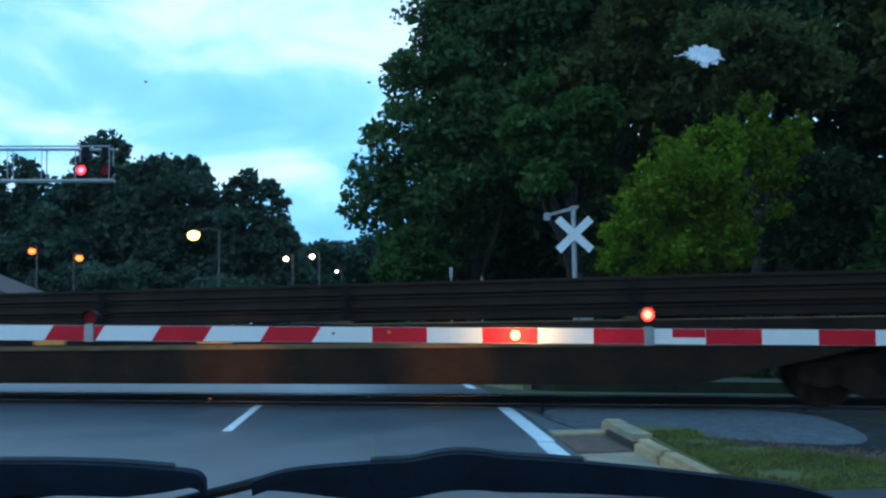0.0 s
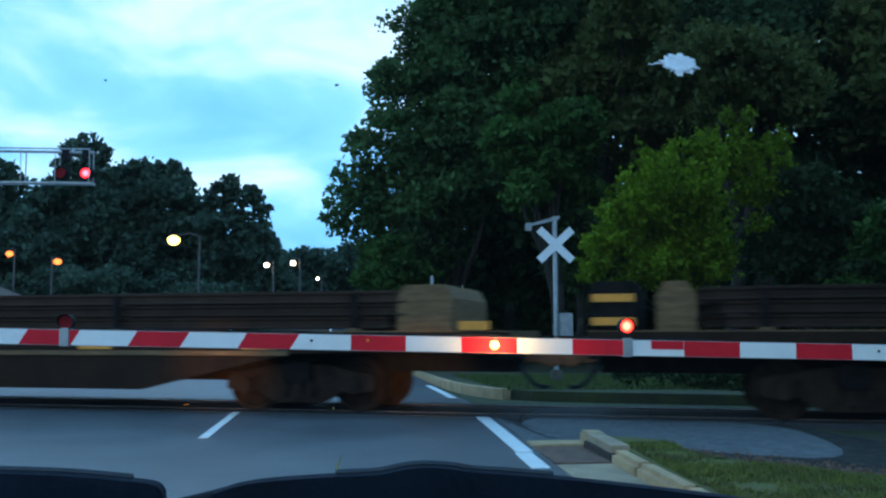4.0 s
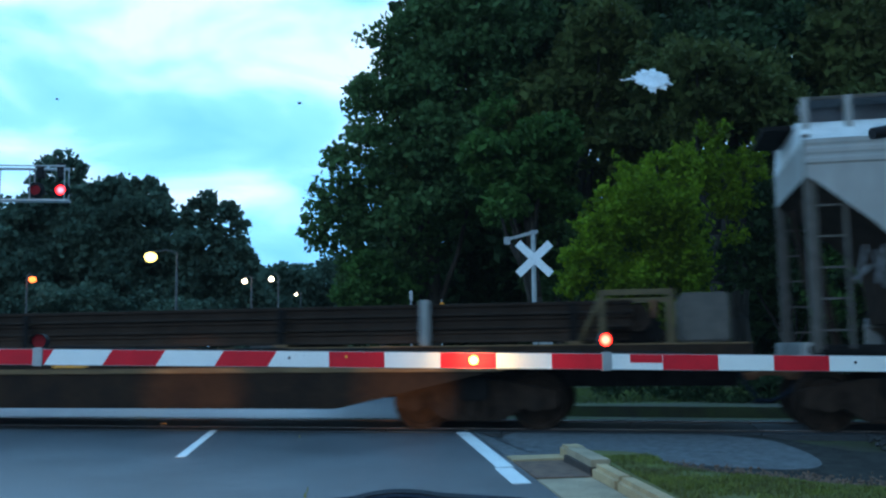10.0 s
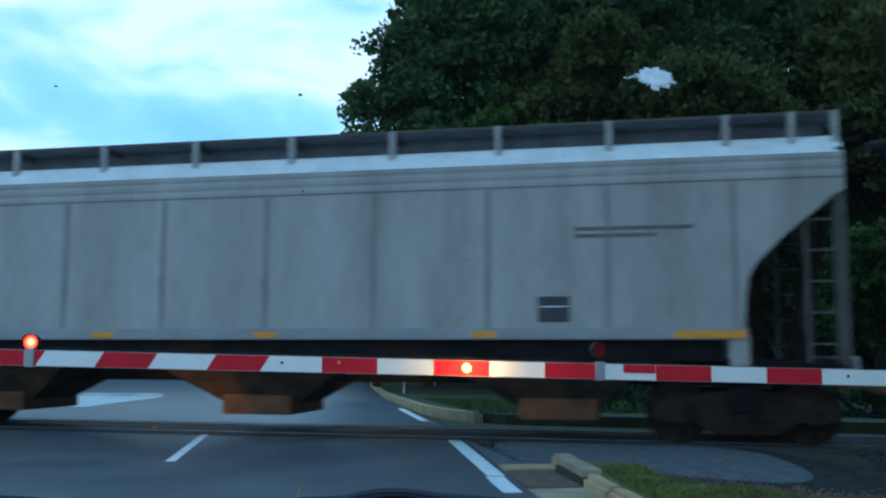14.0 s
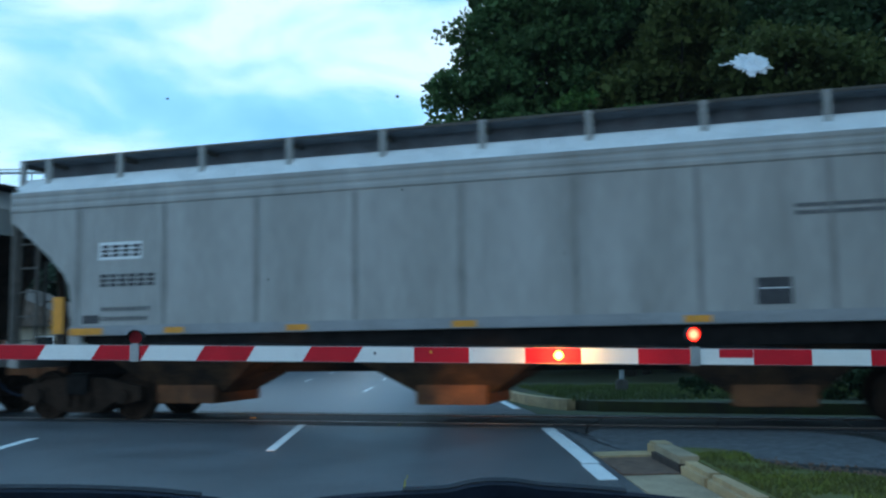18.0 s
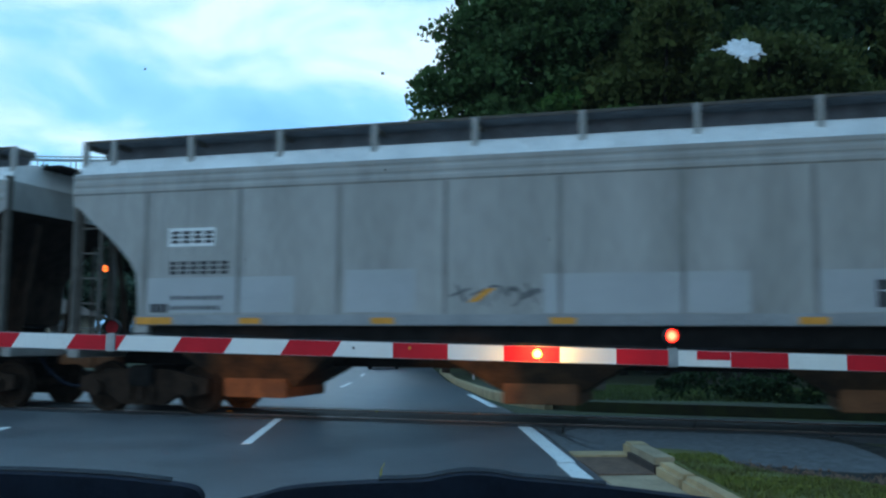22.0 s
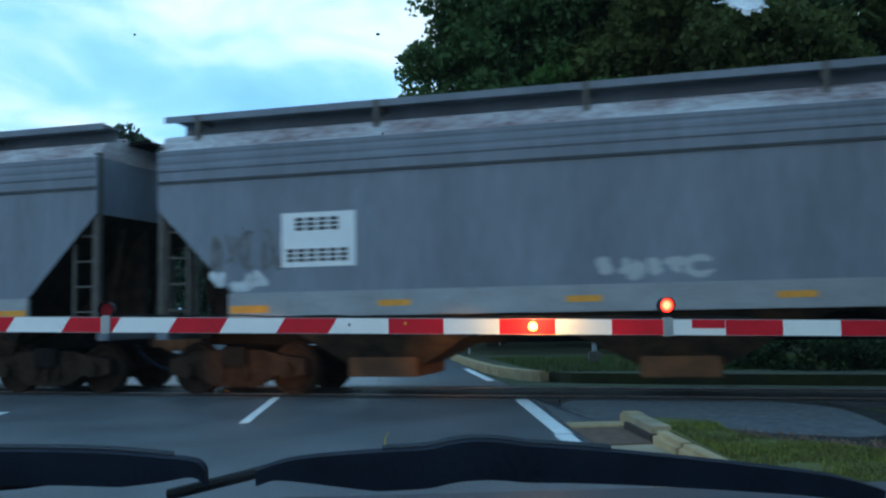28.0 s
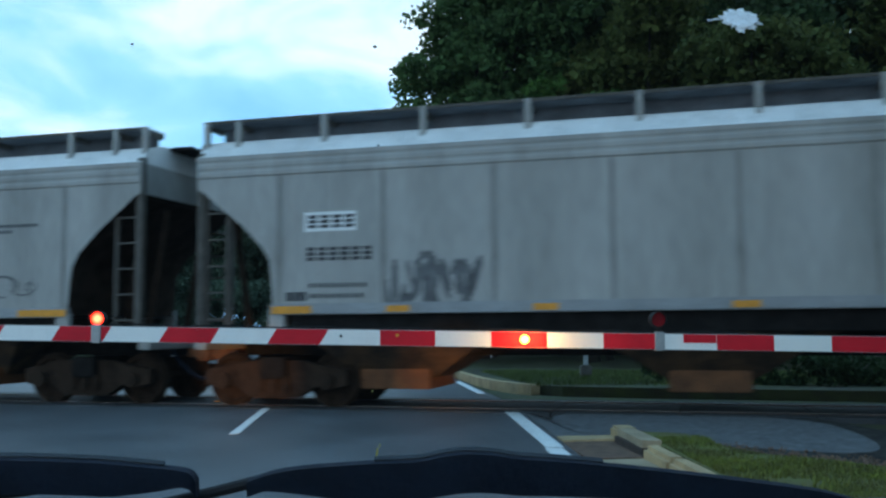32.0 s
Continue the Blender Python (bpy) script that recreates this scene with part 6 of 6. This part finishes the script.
def motor_car(name, label, paint, length, height, lights):
    """A car facing -y, its origin on the ground under its middle."""
    car = thing(name, label, "car")
    h, L = height, length / 2
    out = [(-L, 0.45), (-L, 0.72), (-L + 0.1, 0.80), (-L + 1.15, 0.98), (-L + 1.95, h - 0.06), (-L + 2.3, h), (L - 0.9, h), (L - 0.35, h - 0.10), (L - 0.05, 1.05), (L, 0.75), (L, 0.42), (L - 0.2, 0.30), (-L + 0.15, 0.28)]
    bm = bmesh.new()
    rows = []
    for x, f in ((-0.88, 0.96), (-0.80, 1.0), (0.80, 1.0), (0.88, 0.96)):
        rows.append([bm.verts.new((x * (0.86 if v > 1.1 else 1.0), u * f, 0.28 + (v - 0.28) * f)) for u, v in out])
    n = len(out)
    for a, b in zip(rows[:-1], rows[1:]):
        for i in range(n):
            bm.faces.new((a[i], a[(i + 1) % n], b[(i + 1) % n], b[i]))
    bm.faces.new(rows[0][::-1])
    bm.faces.new(rows[-1])
    bmesh.ops.recalc_face_normals(bm, faces=bm.faces)
    part("body", bm, paint, car)
    ws = bmesh.new()
    q = [(-0.62, -L + 1.85, h - 0.12), (0.62, -L + 1.85, h - 0.12), (0.76, -L + 1.12, 1.0), (-0.76, -L + 1.12, 1.0)]
    vs = [ws.verts.new((x, y - 0.012, z + 0.012)) for x, y, z in q] + [ws.verts.new((x, y + 0.02, z - 0.02)) for x, y, z in q]
    for f in ((0, 1, 2, 3), (7, 6, 5, 4), (0, 4, 5, 1), (1, 5, 6, 2), (2, 6, 7, 3), (3, 7, 4, 0)):
        ws.faces.new([vs[i] for i in f])
    part("windscreen", ws, CAR_GLASS, car)
    for x in (-0.80, 0.80):
        part("side_window", box(x - 0.02 if x < 0 else x - 0.06, x + 0.06 if x < 0 else x + 0.02, -L + 1.95, L - 0.75, 1.02, h - 0.12), CAR_GLASS, car)
        for y in (-L + 0.85, L - 0.85):
            w = bmesh.new()
            add_turned(w, [(0.10, -0.1), (0.30, -0.1), (0.33, -0.06), (0.33, 0.08), (0.30, 0.1), (0.1, 0.1)], 18, pose(x, y, 0.33, 0, 90, 0))
            wh = part("wheel", w, RUBBER, car)
            part("rim", add_turned(bmesh.new(), [(0.21, -0.115), (0.21, 0.115)], 14, pose(x, y, 0.33, 0, 90, 0)), LADDER_GREY, wh)
    for x in (-0.62, 0.62):
        part("headlight", box(x - 0.15, x + 0.15, -L - 0.012, -L + 0.05, 0.60, 0.74, 0.02), lights, car)
        part("tail_light", box(x - 0.14, x + 0.14, L - 0.05, L + 0.012, 0.74, 0.88, 0.02), DARK_RED, car)
    part("grille", box(-0.40, 0.40, -L - 0.010, -L + 0.04, 0.46, 0.64, 0.01), BLACK_METAL, car)
    part("bumper", box(-0.86, 0.86, -L - 0.05, -L + 0.1, 0.30, 0.45, 0.03), paint, car)
    return car


turning_car = motor_car("car", "white hatchback with lit headlights turning off the road", CAR_WHITE, 4.2, 1.46, HEAD_ON)
turning_car.matrix_world = pose(-4.3, 70, level(-4.3, 70))
queue_van = motor_car("van", "pale grey van waiting far down the road", CAR_WHITE, 4.8, 2.1, HEAD_DIM)
queue_van.matrix_world = pose(-1.1, 58, level(-1.1, 58))
queue_car = motor_car("car", "dark car seen from behind with lit tail lights", CAR_DARK, 4.5, 1.5, HEAD_DIM)
queue_car.matrix_world = pose(0.1, 70, level(0.1, 70), 0, 0, 180)
tails = [c for c in queue_car.children if c.name.startswith("tail_light")]
lit = finish(box(-0.14, 0.14, 0, 0.06, 0.74, 0.88, 0.02), "tail_light", TAIL_RED)
for c, x in zip(tails, (-0.62, 0.62)):
    c.data = lit
    c.matrix_local = pose(x, 2.21, 0.0)
stud = thing("road_stud", "small amber reflector stud at the crossing's edge", "reflector", pose(-2.95, 16.45, level(-2.95, 16.45)))
part("base", box(-0.06, 0.06, -0.05, 0.05, -0.005, 0.014, 0.004), BLACK_METAL, stud)
part("lens", box(-0.05, 0.05, -0.055, -0.048, 0.002, 0.018), YELLOW_TAPE, stud, "amber lens")
trailer = thing("stake_trailer", "grey slatted trailer standing across the far road", "trailer", pose(-3.4, 76.0, level(-3.4, 76.0)))
part("deck", box(-3.4, 3.4, -1.1, 1.1, 0.85, 1.05, 0.02), LADDER_GREY, trailer)
for y in (-1.08, 1.08):
    for k in range(9):
        part("stake", box(-3.35 + 0.82 * k, -3.23 + 0.82 * k, y - 0.03, y + 0.03, 1.05, 3.1), LADDER_GREY, trailer)
    for z in (1.15, 1.62, 2.09, 2.56):
        part("slat", box(-3.4, 3.4, y * 1.04 - 0.02, y * 1.04 + 0.02, z, z + 0.34), LADDER_GREY, trailer)
for x in (-2.2, 1.6, 2.6):
    for y in (-0.9, 0.9):
        w = part("wheel", add_turned(bmesh.new(), [(0.1, -0.12), (0.40, -0.12), (0.44, -0.07), (0.44, 0.07), (0.40, 0.12), (0.1, 0.12)], 18, pose(x, y, 0.44, 90, 0, 0)), RUBBER, trailer)
        part("rim", add_turned(bmesh.new(), [(0.24, -0.13), (0.24, 0.13)], 14, pose(x, y, 0.44, 90, 0, 0)), LADDER_GREY, w)
sig = thing("traffic_signal", "distant traffic signal showing red", "signal", pose(-0.6, 72, 0))
part("pole", tube((2.6, 0, -0.1), (2.6, 0, 5.4), 0.09), GALV, sig)
part("mast_arm", tube((2.6, 0, 4.2), (-0.8, 0, 4.2), 0.05), GALV, sig)
for x in (-0.1, 1.15):
    hd = part("signal_head", box(x - 0.18, x + 0.18, -0.12, 0.12, 2.9, 4.15, 0.03), BLACK_METAL, sig)
    part("red_lens", tube((x, -0.15, 3.2), (x, -0.12, 3.2), 0.13, n=14), TAIL_RED, hd)

# ---- the van that carries the camera ----


def glass_pane(name):
    m = bpy.data.materials.new(name)
    m.use_nodes = True
    nt = m.node_tree
    nt.nodes.clear()
    out, mix, tr, gl = (nt.nodes.new("ShaderNode" + k) for k in ("OutputMaterial", "MixShader", "BsdfTransparent", "BsdfGlossy"))
    tr.inputs["Color"].default_value = (0.985, 0.995, 0.99, 1)
    gl.inputs["Roughness"].default_value = 0.02
    mix.inputs["Fac"].default_value = 0.006
    nt.links.new(tr.outputs[0], mix.inputs[1])
    nt.links.new(gl.outputs[0], mix.inputs[2])
    dust, film_mix = nt.nodes.new("ShaderNodeBsdfTranslucent"), nt.nodes.new("ShaderNodeMixShader")
    dust.inputs["Color"].default_value = (0.8, 0.78, 0.76, 1)
    film_mix.inputs["Fac"].default_value = 0.0012
    nt.links.new(mix.outputs[0], film_mix.inputs[1])
    nt.links.new(dust.outputs[0], film_mix.inputs[2])
    nt.links.new(film_mix.outputs[0], out.inputs["Surface"])
    return m


GLASS = glass_pane("windscreen_glass")


def screen_y(z):
    return 0.572 + (1.426 - z) * 0.52


van = thing("parked_van", "dark van waiting at the crossing, seen from its cabin", "van")
ps = bmesh.new()
vs = []
for off in (0.0, 0.005):
    for x, z in ((-1.05, 1.02), (0.75, 1.02), (0.62, 1.78), (-0.92, 1.78)):
        vs.append(ps.verts.new((x, screen_y(z) + off, z)))
for f in ((0, 1, 2, 3), (7, 6, 5, 4), (0, 4, 5, 1), (1, 5, 6, 2), (2, 6, 7, 3), (3, 7, 4, 0)):
    ps.faces.new([vs[i] for i in f])
pane = part("windscreen", ps, GLASS, van, "clear raked windscreen")
pane.visible_shadow = False
part("dashboard", prism([(-0.12, 0.70), (-0.12, 1.00), (0.05, 1.05), (0.60, 1.085), (0.76, 1.03), (0.76, 0.70)], "x", -1.05, 0.75), PLASTIC, van, "black dashboard top")
part("cowl", prism([(0.79, 0.72), (0.79, 1.055), (0.885, 1.04), (0.885, 0.72)], "x", -1.1, 0.8), PLASTIC, van, "black cowl below the windscreen")
bn = bmesh.new()
add_prism(bn, [(0.90, 0.55), (0.90, 1.035), (1.05, 1.03), (1.30, 0.995), (1.62, 0.935), (1.74, 0.85), (1.80, 0.60), (1.80, 0.18), (0.90, 0.18)], "x", -1.15, 0.85)
part("bonnet", bn, BONNET, van, "dark short bonnet")
for x in (-0.95, 0.45):
    part("headlight", box(x - 0.16, x + 0.16, 1.79, 1.812, 0.42, 0.56, 0.008), HEAD_DIM, van)
for x in (-1.0, 0.70):
    part("wheel", add_turned(bmesh.new(), [(0.1, -0.1), (0.30, -0.1), (0.33, -0.06), (0.33, 0.06), (0.30, 0.1), (0.1, 0.1)], 20, pose(x, 1.35, 0.09, 0, 90, 0)), RUBBER, van)


def smooth_line(pts, n):
    """A rounded line through the points, n steps to each stretch."""
    p = [pts[0]] + list(pts) + [pts[-1]]
    out = []
    for a, b, c, d in zip(p[:-3], p[1:-2], p[2:-1], p[3:]):
        for k in range(n):
            t = k / n
            out.append(tuple(0.5 * (2 * b[i] + (c[i] - a[i]) * t + (2 * a[i] - 5 * b[i] + 4 * c[i] - d[i]) * t * t + (3 * b[i] - a[i] - 3 * c[i] + d[i]) * t ** 3) for i in (0, 1)))
    return out + [pts[-1]]


def wiper(parent, pts, thick, arm_pts):
    """A wiper blade along points of the screen, with its carrier frame and arm."""
    bl = bmesh.new()
    pts = smooth_line(pts, 6)
    for (xa, za), (xb, zb) in zip(pts[:-1], pts[1:]):
        ta, tb = thick(xa), thick(xb)
        vs = []
        for x, z, t in ((xa, za, ta), (xb, zb, tb)):
            y = screen_y(z) + 0.018
            vs.append([bl.verts.new(p) for p in ((x, y - 0.006, z), (x, y + 0.008, z + 0.001), (x, y + 0.008 + t * 0.3, z - t), (x, y - 0.006 + t * 0.3, z - t))])
        for i in range(4):
            bl.faces.new((vs[0][i], vs[0][(i + 1) % 4], vs[1][(i + 1) % 4], vs[1][i]))
        bl.faces.new(vs[0][::-1])
        bl.faces.new(vs[1])
    w = part("wiper", bl, RUBBER, parent, "black wiper blade resting at the foot of the screen")
    ar = bmesh.new()
    add_path(ar, [(x, screen_y(z) + 0.03, z) for x, z in arm_pts], 0.0045, 8)
    part("wiper_arm", ar, BLACK_METAL, w)
    cr = bmesh.new()
    n = len(pts)
    add_path(cr, [(x, screen_y(z) + 0.024, z + 0.001) for x, z in pts[n // 4:3 * n // 4]], 0.0035, 6)
    part("carrier", cr, PLASTIC, w)


wiper(van, [(-0.62, 1.132), (-0.45, 1.141), (-0.307, 1.140), (-0.235, 1.137), (-0.192, 1.1325), (-0.163, 1.128), (-0.156, 1.120)], lambda x: 0.026 * max(0.25, min(1.0, (-0.150 - x) / 0.07)) ** 0.5, [(-0.20, 1.124), (-0.30, 1.111), (-0.6, 1.096)])
wiper(van, [(-0.118, 1.119), (-0.096, 1.126), (-0.070, 1.1295), (-0.028, 1.132), (0.012, 1.1333), (0.031, 1.137), (0.050, 1.139), (0.071, 1.1375), (0.089, 1.1345), (0.127, 1.131), (0.176, 1.1255), (0.250, 1.1157), (0.335, 1.1024), (0.382, 1.0885)], lambda x: (0.031 - 0.015 * max(0, min(1, (x - 0.05) / 0.33))) * max(0.2, min(1.0, (x + 0.125) / 0.10)) ** 0.6, [(-0.190, 1.098), (-0.127, 1.113), (-0.100, 1.120), (0.027, 1.121), (0.207, 1.111)])

splat = thing("bird_dropping", "dried white bird dropping on the windscreen", "stain", pose(0.21, screen_y(1.426) - 0.0035, 1.426, -27.5, 0, 0))
sp_bm = bmesh.new()
g = random.Random(4)
ring, inner = [], []
for k in range(72):
    a = k * math.tau / 72
    r = 1 + 0.3 * noise.noise((math.cos(a) * 2.4, math.sin(a) * 2.4, 0)) + g.uniform(-0.22, 0.12)
    ring.append(sp_bm.verts.new((0.0128 * r * math.cos(a), 0.003, 0.0098 * r * math.sin(a))))
    inner.append(sp_bm.verts.new((0.0092 * math.cos(a), 0.0015, 0.0070 * math.sin(a))))
for k in range(72):
    sp_bm.faces.new((ring[k], ring[(k + 1) % 72], inner[(k + 1) % 72], inner[k]))
sp_bm.faces.new(inner)
part("smear", sp_bm, DROPPING, splat)
tl = bmesh.new()
for k in range(6):
    add_ball(tl, (-0.0118 - 0.0018 * k, 0.002, 0.0005 - 0.0004 * k + 0.0005 * g.uniform(-1, 1)), 0.0008 * g.uniform(0.4, 1.1), (1.6, 0.3, 0.7), 8, 6)
part("splash", tl, DROPPING, splat)

specks = thing("dirt_specks", "tiny dark specks of dirt on the windscreen", "stain", pose(0, 0, 0))
for x, z, r in ((-0.0178, 1.408, 0.0011), (-0.165, 1.408, 0.0008), (-0.016, 1.352, 0.0007), (0.095, 1.31, 0.0006), (-0.11, 1.295, 0.0006)):
    part("speck", add_ball(bmesh.new(), (x, screen_y(z) - 0.0016, z), r, (1.2, 0.5, 0.8), 8, 6), BARK, specks)
# three small yellowish streaks fixed to the glass
smear = thing("pollen_smear", "small yellowish smear low on the windscreen", "stain", pose(0, 0, 0))
for x, z, r, tall in ((-0.0185, 1.1435, 0.0009, 4.2), (-0.0165, 1.149, 0.0005, 4.0), (-0.0215, 1.190, 0.0006, 2.0)):
    m = Matrix.Translation((x, screen_y(z) - 0.0022, z)) @ Matrix.Rotation(-0.48, 4, "X") @ Matrix.Rotation(0.12, 4, "Y") @ Matrix.Diagonal((r, r * 0.4, r * tall, 1))
    sm = bmesh.new()
    bmesh.ops.create_uvsphere(sm, u_segments=8, v_segments=6, radius=1, matrix=m)
    part("streak", sm, SMEAR_YELLOW, smear)

# ---- what moves ----


def train_rows(s0):
    """The train rolls by at one steady speed, away to the left."""
    times = [0.0, 1 / 30] + [2.0 * k for k in range(1, 16)] + [32.0 - 1 / 30, 32.0]
    return [(t, on_track(s0 - SPEED * t)) for t in times]


def flash_rows(phase):
    """Half-turns of a lamp plate, twice a period; lit face forward in the first half."""
    rows, angle = [(0.0, 0.0)], 0.0
    share = (0.05 + phase) % 1.0
    if share >= 0.5:
        angle = 180.0
        rows = [(0.0, 180.0)]
    t = ((0.5 if share < 0.5 else 1.0) - share) * FLASH
    while t < 31.9:
        for k in range(4):
            u = round((t - 0.015) * 30) / 30 + k / 30
            if u > rows[-1][0] + 0.02:
                rows.append((u, angle + 60 * k))
        angle += 180.0
        t += FLASH / 2
    rows.append((32.0, rows[-1][1]))
    return rows


def wheel_rows(x):
    """A wheelset rolls with the train, a little under a quarter turn from row to row."""
    step = radians(84) * WHEEL_R / SPEED
    n = math.ceil(32.0 / step)
    return [(32.0 * k / n, pose(x, 0, WHEEL_R, 0, -math.degrees(SPEED / WHEEL_R * 32.0 * k / n) % 360, 0)) for k in range(n + 1)]


def motions():
    rolling = {x: wheel_rows(x) for x in (-0.89, 0.89)}
    for car, s in rail_cars:
        walk(car, train_rows(s))
        for ob in car.children_recursive:
            if ob.name.startswith("wheelset"):
                walk(ob, rolling[0.89 if ob.location.x > 0 else -0.89])
    for plate, phase in flashers:
        walk(plate, [(t, pose(0, 0, 0, 0, 0, a)) for t, a in flash_rows(phase)])
    way = [(0, -4.3, 70, 0), (24, -4.3, 70, 0), (26, -4.0, 50, 2), (27.5, -2.2, 31.5, -8), (28.5, -3.6, 25.6, -58), (29.3, -6.4, 24.7, -82), (30.2, -10.5, 25.6, -97), (32, -20, 27.4, -101)]
    walk(turning_car, [(t, pose(x, y, level(x, y), 0, 0, a)) for t, x, y, a in way])


motions()
